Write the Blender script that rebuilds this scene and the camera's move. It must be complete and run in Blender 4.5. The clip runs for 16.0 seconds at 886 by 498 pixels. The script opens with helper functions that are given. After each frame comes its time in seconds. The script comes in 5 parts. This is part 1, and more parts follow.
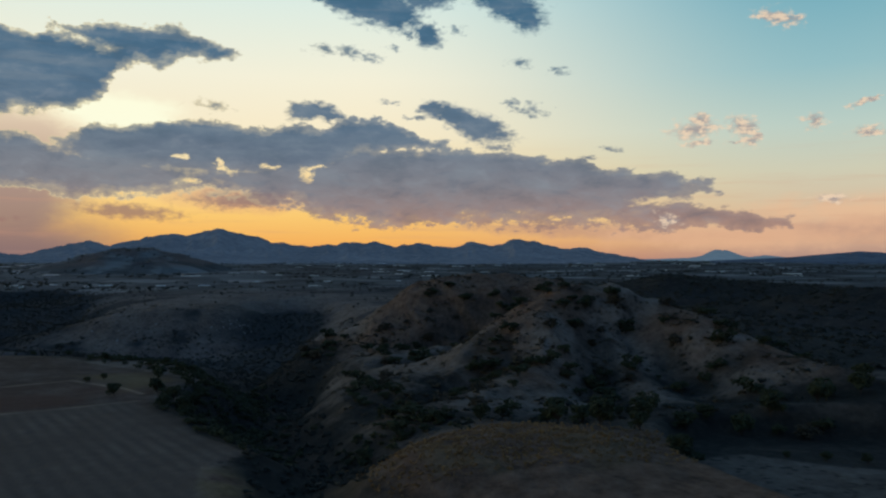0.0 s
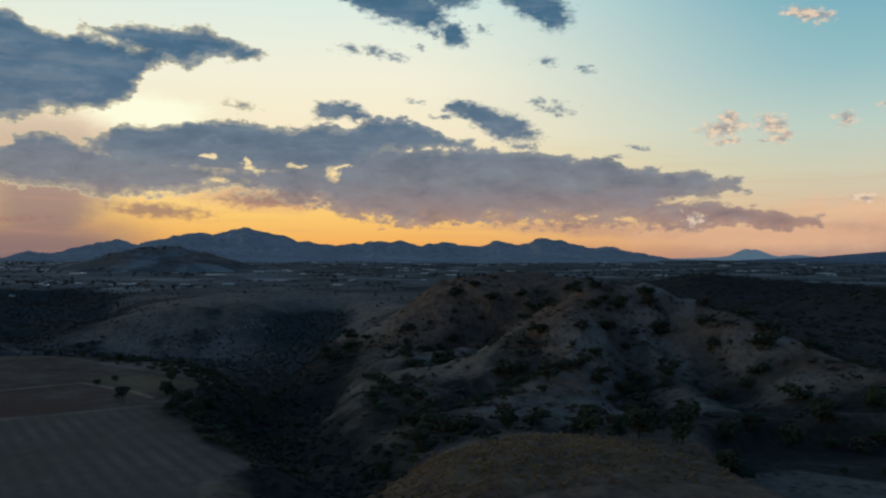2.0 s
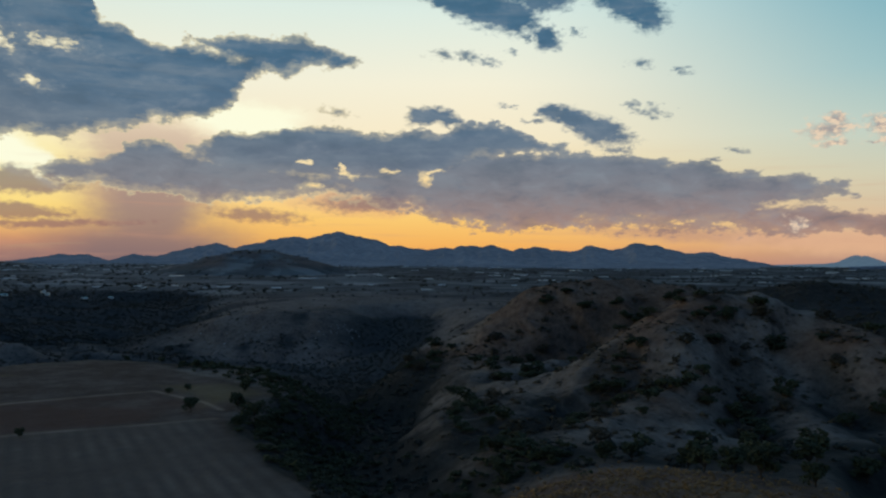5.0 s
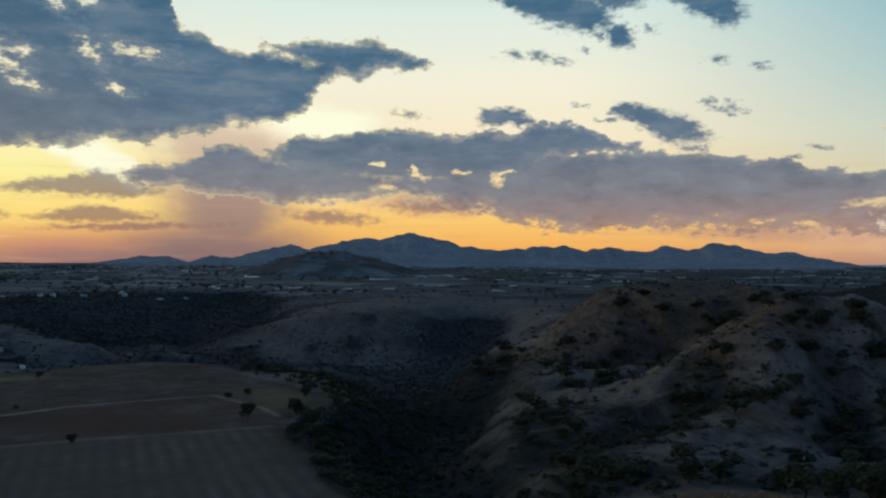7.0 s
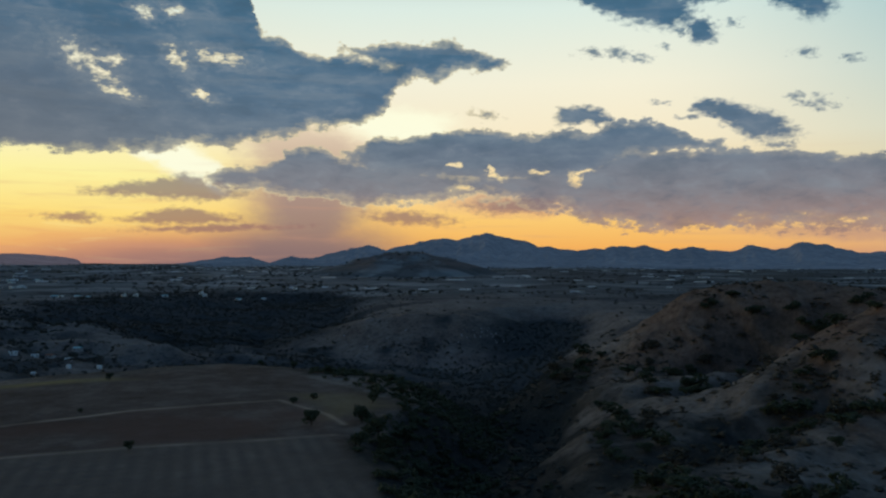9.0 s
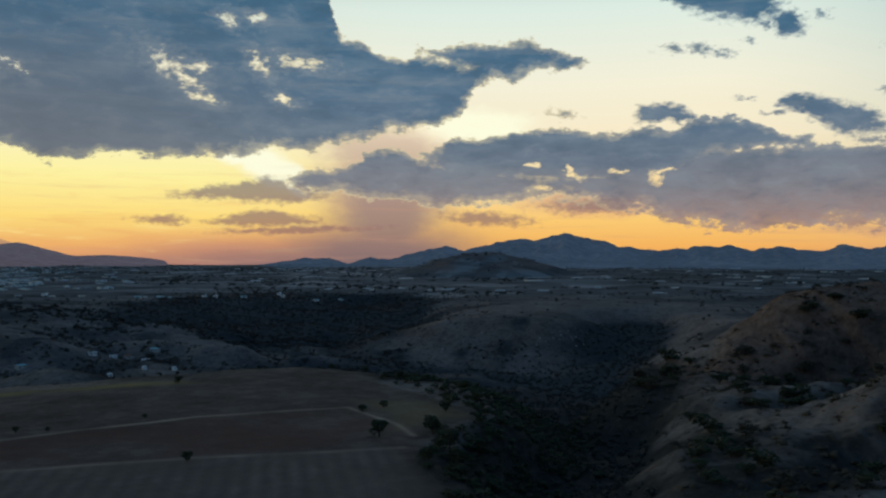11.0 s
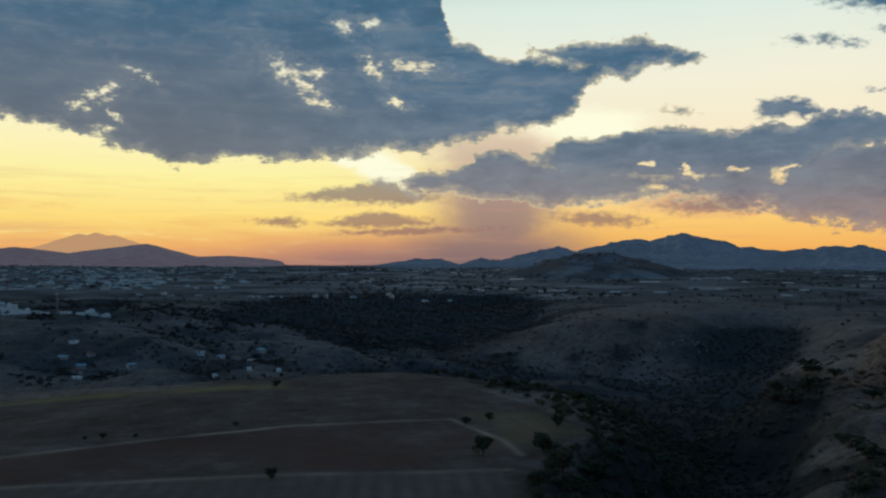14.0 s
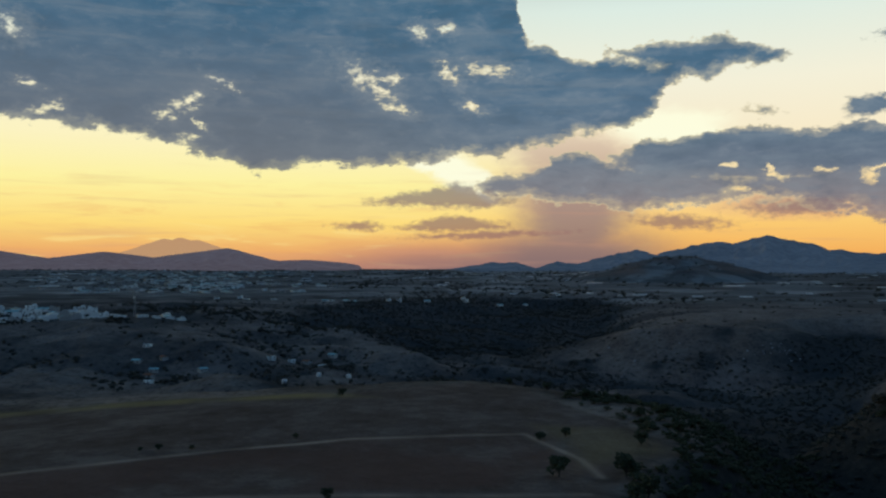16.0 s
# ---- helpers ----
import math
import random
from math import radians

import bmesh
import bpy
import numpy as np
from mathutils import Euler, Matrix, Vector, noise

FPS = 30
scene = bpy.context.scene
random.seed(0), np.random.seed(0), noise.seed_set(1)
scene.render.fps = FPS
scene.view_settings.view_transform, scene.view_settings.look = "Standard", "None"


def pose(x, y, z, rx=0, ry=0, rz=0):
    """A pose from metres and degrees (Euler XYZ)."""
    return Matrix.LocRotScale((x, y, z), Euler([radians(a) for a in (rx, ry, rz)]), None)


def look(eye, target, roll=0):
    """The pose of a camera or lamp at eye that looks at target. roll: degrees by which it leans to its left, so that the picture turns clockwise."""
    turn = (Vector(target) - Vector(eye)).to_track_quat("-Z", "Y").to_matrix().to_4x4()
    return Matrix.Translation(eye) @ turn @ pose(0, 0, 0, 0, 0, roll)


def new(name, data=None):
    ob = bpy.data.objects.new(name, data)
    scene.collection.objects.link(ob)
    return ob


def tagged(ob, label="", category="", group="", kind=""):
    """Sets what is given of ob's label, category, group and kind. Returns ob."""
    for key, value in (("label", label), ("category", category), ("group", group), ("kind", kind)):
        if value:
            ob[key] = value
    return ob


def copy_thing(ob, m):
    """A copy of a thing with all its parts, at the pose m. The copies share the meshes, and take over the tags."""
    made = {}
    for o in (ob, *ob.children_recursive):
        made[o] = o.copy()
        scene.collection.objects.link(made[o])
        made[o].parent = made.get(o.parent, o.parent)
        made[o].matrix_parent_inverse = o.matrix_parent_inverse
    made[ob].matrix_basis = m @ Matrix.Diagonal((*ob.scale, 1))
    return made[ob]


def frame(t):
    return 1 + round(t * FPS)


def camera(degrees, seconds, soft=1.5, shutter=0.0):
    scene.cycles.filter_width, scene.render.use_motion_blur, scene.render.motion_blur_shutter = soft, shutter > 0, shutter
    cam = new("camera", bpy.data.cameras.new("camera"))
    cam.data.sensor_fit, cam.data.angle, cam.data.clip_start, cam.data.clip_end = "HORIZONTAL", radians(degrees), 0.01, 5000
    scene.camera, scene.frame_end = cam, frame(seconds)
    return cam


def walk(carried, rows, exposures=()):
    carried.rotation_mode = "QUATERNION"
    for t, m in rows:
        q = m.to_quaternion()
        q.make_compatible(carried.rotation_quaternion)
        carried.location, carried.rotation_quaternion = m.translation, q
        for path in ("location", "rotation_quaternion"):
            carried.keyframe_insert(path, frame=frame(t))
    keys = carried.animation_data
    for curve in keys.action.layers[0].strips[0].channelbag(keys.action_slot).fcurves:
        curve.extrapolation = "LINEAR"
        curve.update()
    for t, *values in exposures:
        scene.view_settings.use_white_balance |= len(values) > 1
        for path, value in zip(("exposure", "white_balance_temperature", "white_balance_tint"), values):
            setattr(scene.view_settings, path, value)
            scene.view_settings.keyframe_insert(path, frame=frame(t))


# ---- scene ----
# ---- camera: a drone gliding forward over the valley while it turns ----
cam = camera(55.21, 16.0, soft=2.3)


def view(x, y, z, yaw, pitch, roll):
    """Pose at x, y, z, heading yaw degrees to the right of +y."""
    a, b = radians(yaw), radians(pitch)
    way = Vector((math.sin(a) * math.cos(b), math.cos(a) * math.cos(b), math.sin(b)))
    return look((x, y, z), Vector((x, y, z)) + 100 * way, roll)


PATH = [
    (0.0, 0.00, 0.01, 50.00, 14.684, 0.774, -0.009),
    (0.5, 1.15, 4.18, 49.85, 14.334, 0.739, 0.016),
    (1.0, 2.33, 8.32, 49.76, 13.893, 0.741, 0.059),
    (1.5, 3.48, 12.42, 49.69, 13.543, 0.743, 0.074),
    (2.0, 4.55, 16.45, 49.58, 12.954, 0.715, 0.074),
    (2.5, 5.60, 20.42, 49.50, 12.347, 0.721, 0.119),
    (3.0, 6.71, 24.40, 49.58, 11.614, 0.781, 0.210),
    (3.5, 7.81, 28.35, 49.74, 10.540, 0.840, 0.306),
    (4.0, 8.91, 32.30, 49.93, 9.217, 0.903, 0.379),
    (6.5, 13.64, 51.93, 49.77, 3.225, 1.040, 0.331),
    (7.0, 14.30, 55.89, 49.68, 1.905, 1.034, 0.304),
    (7.5, 14.85, 59.87, 49.66, 0.567, 1.047, 0.267),
    (8.0, 15.33, 63.90, 49.67, -0.724, 1.053, 0.235),
    (8.5, 15.73, 67.94, 49.63, -2.082, 1.064, 0.216),
    (9.0, 16.03, 72.01, 49.51, -3.318, 1.039, 0.213),
    (11.5, 15.13, 93.23, 49.48, -9.828, 1.088, 0.065),
    (12.0, 14.55, 97.28, 49.32, -11.002, 1.091, 0.024),
    (12.5, 14.09, 101.33, 49.15, -12.203, 1.076, 0.048),
    (13.0, 13.61, 105.36, 48.98, -13.534, 1.065, 0.114),
    (13.5, 12.89, 109.38, 48.93, -14.833, 1.089, 0.160),
    (14.0, 11.93, 113.37, 48.93, -16.100, 1.109, 0.171),
    (14.5, 10.92, 117.38, 48.98, -17.455, 1.182, 0.163),
    (15.0, 10.02, 121.45, 48.95, -18.750, 1.251, 0.156),
    (15.5, 9.23, 125.58, 48.84, -20.007, 1.301, 0.147),
    (16.0, 8.39, 129.71, 48.75, -21.236, 1.353, 0.129),
]
walk(cam, [(row[0], view(*row[1:])) for row in PATH])


# ---- colour and node helpers ----
def srgb(r, g, b):
    """Linear colour from 0..255 display values."""
    return tuple(((v / 255 + 0.055) / 1.055) ** 2.4 if v > 10 else v / 255 / 12.92 for v in (r, g, b)) + (1.0,)


class Graph:
    """Small wrapper to write node trees in a few lines."""

    def __init__(self, tree):
        self.tree, self.nodes, self.links = tree, tree.nodes, tree.links
        self.nodes.clear()

    def put(self, socket, value):
        if isinstance(value, bpy.types.NodeSocket):
            self.links.new(value, socket)
        elif value is not None:
            socket.default_value = value

    def add(self, kind, **fields):
        node = self.nodes.new(kind)
        for key, value in fields.items():
            setattr(node, key, value)
        return node

    def math(self, operation, a, b=None, c=None, clamp=False):
        node = self.add("ShaderNodeMath", operation=operation, use_clamp=clamp)
        for socket, value in zip(node.inputs, (a, b, c)):
            self.put(socket, value)
        return node.outputs[0]

    def vec(self, operation, a, b=None, scale=None):
        node = self.add("ShaderNodeVectorMath", operation=operation)
        self.put(node.inputs[0], a)
        self.put(node.inputs[1], b)
        if scale is not None:
            self.put(node.inputs["Scale"], scale)
        return node.outputs["Value" if operation in ("LENGTH", "DOT_PRODUCT", "DISTANCE") else "Vector"]

    def step(self, value, low, high, to_low=0.0, to_high=1.0, smooth=True):
        node = self.add("ShaderNodeMapRange", interpolation_type="SMOOTHSTEP" if smooth else "LINEAR")
        for key, v in (("Value", value), ("From Min", low), ("From Max", high), ("To Min", to_low), ("To Max", to_high)):
            self.put(node.inputs[key], v)
        return node.outputs["Result"]

    def mix(self, factor, a, b, blend="MIX"):
        node = self.add("ShaderNodeMix", data_type="RGBA", blend_type=blend, clamp_factor=True)
        self.put(node.inputs["Factor"], factor)
        self.put(node.inputs[6], a)
        self.put(node.inputs[7], b)
        return node.outputs[2]

    def ramp(self, value, stops):
        node = self.add("ShaderNodeValToRGB")
        line = node.color_ramp.elements
        while len(line) > 1:
            line.remove(line[-1])
        line[0].position, line[0].color = stops[0]
        for position, colour in stops[1:]:
            line.new(position).color = colour
        self.put(node.inputs["Fac"], value)
        return node.outputs["Color"]

    def noise(self, vector, scale, detail=4.0, rough=0.55, distortion=0.0, colour=False):
        node = self.add("ShaderNodeTexNoise")
        self.put(node.inputs["Vector"], vector)
        node.inputs["Scale"].default_value, node.inputs["Detail"].default_value = scale, detail
        node.inputs["Roughness"].default_value, node.inputs["Distortion"].default_value = rough, distortion
        return node.outputs["Color" if colour else "Fac"]


# ---- world: sky after sundown behind broken cloud ----
SUN_AZ, SUN_EL = -11.0, 8.5
world = bpy.data.worlds.new("sky")
scene.world = world
world.use_nodes = True
g = Graph(world.node_tree)
direction = g.add("ShaderNodeTexCoord").outputs["Generated"]
split = g.add("ShaderNodeSeparateXYZ")
g.put(split.inputs[0], direction)
dx, dy, dz = split.outputs
azimuth = g.math("MULTIPLY", g.math("ARCTAN2", dx, dy), 57.2958)
elevation = g.math("MULTIPLY", g.math("ARCSINE", dz), 57.2958)
flat = g.add("ShaderNodeCombineXYZ")
g.put(flat.inputs[0], azimuth)
g.put(flat.inputs[1], elevation)
plane_uv = flat.outputs[0]

def blobs(entries, coords):
    """Union of soft ellipses (azimuth, elevation, half width, half height, tilt): 1 at a centre, 0 on the rim."""
    best = None
    for az, el, half_w, half_h, tilt in entries:
        spot = g.add("ShaderNodeCombineXYZ")  # its third value, scaled to nothing, only puts the ellipses in order
        for socket, value in zip(spot.inputs, (az, el, best)):
            g.put(socket, value)
        node = g.add("ShaderNodeMapping", vector_type="TEXTURE")
        g.put(node.inputs["Vector"], coords)
        g.put(node.inputs["Location"], spot.outputs[0])
        node.inputs["Rotation"].default_value = (0, 0, radians(tilt))
        node.inputs["Scale"].default_value = (half_w, half_h, 1e6)
        q = g.vec("LENGTH", node.outputs[0])
        best = q if best is None else g.math("MINIMUM", best, q)
    return g.math("SUBTRACT", 1.0, best)


def push(coords, scale, amount, detail=3.0):
    """Shifts the plane of the sky about, so that outlines turn ragged."""
    a = g.noise(g.vec("MULTIPLY", plane_uv, (0.55, 1.0, 1.0)), scale, detail, 0.6)
    b = g.noise(g.vec("ADD", g.vec("MULTIPLY", plane_uv, (0.55, 1.0, 1.0)), (31.7, 11.3, 5.0)), scale, detail, 0.6)
    shift = g.add("ShaderNodeCombineXYZ")
    g.put(shift.inputs[0], g.math("MULTIPLY_ADD", a, 2.4 * amount, -1.2 * amount))
    g.put(shift.inputs[1], g.math("MULTIPLY_ADD", b, amount, -0.5 * amount))
    return g.vec("ADD", coords, shift.outputs[0])


def waver(stretch, scale, detail, rough, amount):
    """Noise about 0."""
    return g.math("MULTIPLY_ADD", g.noise(g.vec("MULTIPLY", plane_uv, stretch), scale, detail, rough), amount, -0.5 * amount)


BIG_CLOUD = (
    [(-59.9, 20.94), (-28.3, 25.92), (-19.3, 21.84), (-16.6, 18.6), (-16.1, 17.3), (-15.7, 14.9), (-14.9, 14.66), (-13.6, 14.26), (-12.6, 13.72), (-11.1, 13.24), (-10.4, 13.71), (-9.3, 13.83), (-7.1, 13.11), (-5.1, 13.63), (-4.2, 13.22)],
    [(-59.7, 9.72), (-54.6, 9.41), (-48.9, 9.31), (-47.1, 9.32), (-45.5, 9.30), (-43.9, 9.07), (-41.9, 8.80), (-40.6, 8.56), (-38.8, 8.14), (-37.1, 7.71), (-35.3, 7.22), (-33.5, 6.72), (-31.2, 7.00), (-29.4, 7.18), (-26.7, 7.11), (-24.4, 7.28), (-22.2, 7.44), (-19.9, 7.97), (-17.6, 8.14), (-15.7, 8.27), (-14.5, 8.78), (-12.6, 9.22), (-10.8, 9.25), (-8.9, 9.59), (-7.5, 10.26), (-6.9, 10.96), (-6.4, 11.94), (-5.5, 12.67), (-4.2, 13.05)])
CLOUD_HORN = (
    [(-8.9, 14.03), (-8.0, 14.37), (-7.1, 14.46), (-5.6, 14.16), (-4.6, 14.43), (-3.5, 14.56), (-2.5, 14.54), (-1.6, 14.27), (-0.9, 13.87), (0.3, 13.38)],
    [(-8.9, 13.92), (-7.1, 13.33), (-6.0, 12.91), (-5.1, 12.86), (-4.1, 12.37), (-3.5, 12.82), (-2.7, 13.21), (-1.5, 13.09), (-0.6, 13.05), (0.3, 13.28)])
UPPER_BANK = (
    [(-9.5, 7.34), (-8.3, 8.06), (-7.5, 8.42), (-6.6, 8.33), (-5.8, 8.27), (-4.2, 8.53), (-3.8, 8.84), (-2.5, 9.00), (-1.1, 8.82), (0.1, 8.83), (1.4, 8.55), (3.0, 8.57), (4.7, 8.73), (6.2, 8.47), (7.5, 8.79), (8.4, 9.25), (9.6, 9.38), (11.1, 9.07), (12.2, 8.55), (13.4, 8.03), (13.8, 7.73)],
    [(-9.5, 6.8), (-8.0, 6.2), (-6.6, 5.9), (-3.2, 5.9), (0.3, 5.8), (2.1, 5.7), (4.7, 5.5), (6.5, 5.8), (7.7, 6.7), (9.2, 7.45), (11.5, 7.60), (13.8, 7.66)])
WEST_BANK = (
    [(-18.5, 5.69), (-17.6, 6.01), (-16.5, 6.22), (-15.1, 6.37), (-14.4, 6.69), (-13.9, 7.44), (-13.1, 7.72), (-11.8, 7.42), (-10.9, 7.00), (-9.2, 6.73), (-7.0, 6.50), (-4.7, 6.30), (-2.8, 6.12), (-0.9, 5.74)],
    [(-18.5, 5.65), (-16.9, 5.26), (-15.1, 4.94), (-13.3, 4.75), (-11.5, 4.60), (-9.2, 4.44), (-7.0, 4.27), (-4.7, 4.48), (-3.2, 4.90), (-2.0, 5.29), (-0.9, 5.63)])
MAIN_BANK = (
    [(-3.2, 5.20), (-1.7, 5.83), (1.0, 5.97), (3.2, 6.14), (4.7, 6.2), (6.2, 6.4), (7.3, 6.8), (9.2, 7.17), (11.5, 7.08), (13.0, 7.35), (14.7, 7.47), (16.4, 7.13), (18.4, 6.96), (20.2, 6.87), (22.1, 6.55), (23.6, 6.63), (24.8, 6.09), (26.6, 5.83), (28.1, 5.54), (29.3, 5.62), (30.4, 5.26), (31.4, 4.87)],
    [(-3.2, 5.13), (-1.6, 4.66), (0.3, 4.63), (1.8, 4.29), (4.0, 4.10), (5.4, 3.59), (6.9, 3.19), (9.2, 2.75), (11.5, 2.68), (14.7, 2.76), (17.2, 2.83), (19.1, 2.87), (21.4, 2.78), (23.6, 2.69), (25.1, 2.75), (27.0, 2.88), (28.1, 3.47), (28.9, 4.04), (30.0, 4.32), (31.4, 4.76)])
TAIL_BANK = (
    [(26.2, 2.85), (27.7, 3.36), (29.5, 3.52), (31.3, 3.45), (33.0, 3.20), (35.0, 2.95), (36.2, 2.53)],
    [(26.2, 2.67), (27.7, 2.43), (29.1, 2.30), (30.9, 2.39), (33.0, 2.26), (34.7, 2.24), (36.2, 2.39)])
WEST_STREAK = (
    [(-25.8, 4.55), (-24.0, 5.00), (-22.0, 5.25), (-20.9, 5.54), (-20.2, 5.67), (-19.0, 5.20), (-17.1, 4.93)],
    [(-25.8, 4.45), (-23.7, 4.41), (-21.0, 4.28), (-18.6, 4.20), (-17.1, 4.60)])
LOW_STREAK = (
    [(-23.7, 2.76), (-22.5, 3.21), (-21.5, 3.41), (-20.0, 3.48), (-18.6, 3.18), (-17.1, 2.95)],
    [(-23.7, 2.69), (-21.0, 2.56), (-19.3, 2.63), (-17.1, 2.77)])
PINK_SHEET = (
    [(15.3, 2.42), (18.4, 2.49), (21.4, 2.55), (25.1, 2.38), (27.7, 2.24), (31.6, 2.09), (36.4, 2.25), (39.6, 2.64), (43.3, 2.99)],
    [(15.3, 2.23), (18.4, 1.88), (21.4, 1.64), (25.1, 1.36), (28.8, 1.16), (33.0, 1.06), (37.0, 1.18), (40.2, 1.28), (43.2, 1.38)])
LONE_CLOUDS = [(7.3, 17.2, 2.2, 0.8, -20), (9.6, 16.9, 3.2, 1.25, -16), (11.3, 16.4, 2.0, 1.2, -22), (13.2, 17.5, 2.4, 1.0, 0), (19.1, 16.9, 2.7, 1.05, -22), (20.1, 16.2, 1.4, 1.0, -35), (13.7, 15.0, 1.0, 0.75, -20), (15.3, 9.8, 2.1, 0.6, -14), (16.8, 9.1, 2.5, 0.85, -20), (5.6, 9.9, 1.5, 0.62, 5), (6.9, 9.7, 1.5, 0.5, -15), (14.0, 10.1, 1.0, 0.5, 0)]
SMALL_CLOUDS = [(6.7, 13.9, 1.07, 0.46, -5), (8.4, 13.8, 0.84, 0.50, 0), (9.8, 13.5, 0.99, 0.34, -8), (11.1, 14.0, 0.76, 0.23, -10), (12.4, 15.0, 0.92, 0.46, -20), (19.7, 13.1, 0.92, 0.38, -8), (22.4, 12.6, 0.69, 0.27, -8), (19.5, 10.3, 0.84, 0.38, -20), (20.8, 10.0, 1.15, 0.53, -15), (-0.6, 10.0, 1.53, 0.31, -8), (11.1, 10.6, 0.84, 0.19, -8), (12.8, 9.5, 1.15, 0.23, 0), (18.4, 7.6, 1.30, 0.42, -8), (25.9, 7.3, 0.92, 0.23, 0), (24.2, 6.9, 0.53, 0.19, 0), (31.3, 4.6, 0.84, 0.19, 4), (15.7, 15.2, 0.61, 0.34, 0)]
LIT_CLOUDS = [(31.1, 8.4, 1.76, 0.65, 4), (31.8, 9.1, 0.84, 0.53, 0), (31.6, 7.5, 0.99, 0.27, 0), (34.1, 8.5, 0.92, 0.84, -25), (34.6, 7.7, 0.61, 0.46, -50), (33.9, 7.6, 0.84, 0.19, 0), (38.5, 8.6, 0.76, 0.61, -35), (41.5, 7.7, 0.99, 0.34, 0), (36.3, 15.0, 1.53, 0.53, -15), (39.5, 3.8, 1.30, 0.38, 0), (29.5, 2.6, 0.99, 0.46, -30), (41.2, 9.6, 0.99, 0.19, 14)]
GAPS = [(-26.6, 12.7, 1.30, 0.69, -28), (-25.5, 11.9, 0.99, 0.38, -35), (-24.5, 10.8, 0.99, 0.31, -22), (-24.8, 12.7, 0.46, 0.46, 0), (-18.3, 13.3, 1.53, 0.38, -8), (-20.8, 13.1, 0.76, 0.53, -40), (-19.3, 10.9, 0.69, 0.27, -12), (-21.2, 15.9, 0.61, 0.38, 0), (-22.9, 15.7, 0.53, 0.38, -30), (-38.0, 10.7, 1.30, 0.46, 28), (-39.3, 9.8, 0.76, 0.42, 10), (-35.9, 11.9, 0.84, 0.23, -30), (-37.4, 9.4, 0.69, 0.23, -38), (-38.1, 8.5, 0.69, 0.23, 0), (-46.0, 9.9, 0.53, 0.34, 0), (-47.4, 11.1, 0.76, 0.19, -10), (-48.4, 14.4, 0.92, 0.61, -20), (-46.8, 9.5, 0.92, 0.23, 0)]
BANK_GAPS = [(5.6, 5.8, 0.61, 0.57, 30), (0.3, 6.0, 0.61, 0.23, -15), (-0.2, 6.4, 0.46, 0.19, -35), (-2.5, 6.8, 0.61, 0.15, 0), (-1.8, 5.2, 0.92, 0.27, -8), (3.0, 6.2, 0.61, 0.15, 0), (-0.8, 4.5, 1.30, 0.46, 0), (1.0, 4.3, 0.76, 0.31, 0), (6.2, 6.2, 0.76, 0.19, 0), (28.9, 3.9, 1.91, 0.27, 4)]
GLOWS = [(-6.1, 9.3, 3.82, 1.22, 0), (-8.3, 9.5, 1.91, 0.76, 0), (-4.6, 8.8, 2.29, 0.84, 0), (-20.4, 6.6, 2.67, 1.30, -25), (-18.6, 5.8, 1.53, 0.92, -50), (-22.1, 7.0, 1.53, 0.61, 0)]


def level(line, low, high, coords_az):
    """Height of a cloud's edge along the azimuth, from a few (azimuth, elevation) stops."""
    stops = [((az - low) / (high - low), (el / 40, el / 40, el / 40, 1)) for az, el in line]
    return g.math("MULTIPLY", g.ramp(g.math("DIVIDE", g.math("SUBTRACT", coords_az, low), high - low, clamp=True), stops), 40.0)


def bank_of(edges, coords, under=1.0):
    """Degrees inside a cloud whose upper and lower edges are given; negative outside. under: below 1 for a soft underside."""
    top, bottom = edges
    low, high = min(top[0][0], bottom[0][0]), max(top[-1][0], bottom[-1][0])
    parts = g.add("ShaderNodeSeparateXYZ")
    g.put(parts.inputs[0], coords)
    az, el = parts.outputs[0], parts.outputs[1]
    inner = g.math("MINIMUM", g.math("SUBTRACT", level(top, low, high, az), el), g.math("MULTIPLY", g.math("SUBTRACT", el, level(bottom, low, high, az)), under))
    ends = g.math("MINIMUM", g.math("SUBTRACT", az, low), g.math("SUBTRACT", high, az))
    return g.math("MINIMUM", inner, g.math("MULTIPLY_ADD", ends, 0.4, 0.1))


# how thick the cloud is at each place, in degrees inside its edge
warped = push(push(plane_uv, 0.6, 0.7), 2.2, 0.42, 4.0)
grain = waver((0.6, 1.0, 1.0), 0.8, 8.0, 0.6, 1.0)
grain_small = waver((0.7, 1.2, 1.0), 2.4, 6.0, 0.62, 1.0)
fine = push(push(plane_uv, 0.8, 0.9), 2.6, 0.6, 4.0)
big = g.math("MAXIMUM", bank_of(BIG_CLOUD, warped, 0.8), bank_of(CLOUD_HORN, warped))
upper = bank_of(UPPER_BANK, warped)
bank = g.math("MAXIMUM", upper, g.math("MAXIMUM", bank_of(WEST_BANK, warped, 0.6), bank_of(MAIN_BANK, warped, 0.5)))
bank = g.math("MAXIMUM", bank, bank_of(TAIL_BANK, warped, 0.7))
streaks = g.math("MAXIMUM", g.math("MAXIMUM", bank_of(WEST_STREAK, warped), bank_of(LOW_STREAK, warped)), g.math("MULTIPLY", blobs([(-5.6, 3.1, 2.0, 0.32, -3), (-18.2, 2.3, 3.6, 0.16, 2), (-27.0, 2.9, 1.2, 0.2, 0), (1.5, 3.9, 2.2, 0.36, 0)], warped), 0.3))
streaks = g.math("MULTIPLY_ADD", grain_small, 1.0, g.math("ADD", streaks, 0.22))
body = g.math("ADD", g.math("MULTIPLY", grain, 1.6), g.math("ADD", g.math("MAXIMUM", g.math("MULTIPLY", big, 0.8), bank), 0.2))
body = g.math("MULTIPLY_ADD", grain_small, 0.7, body)
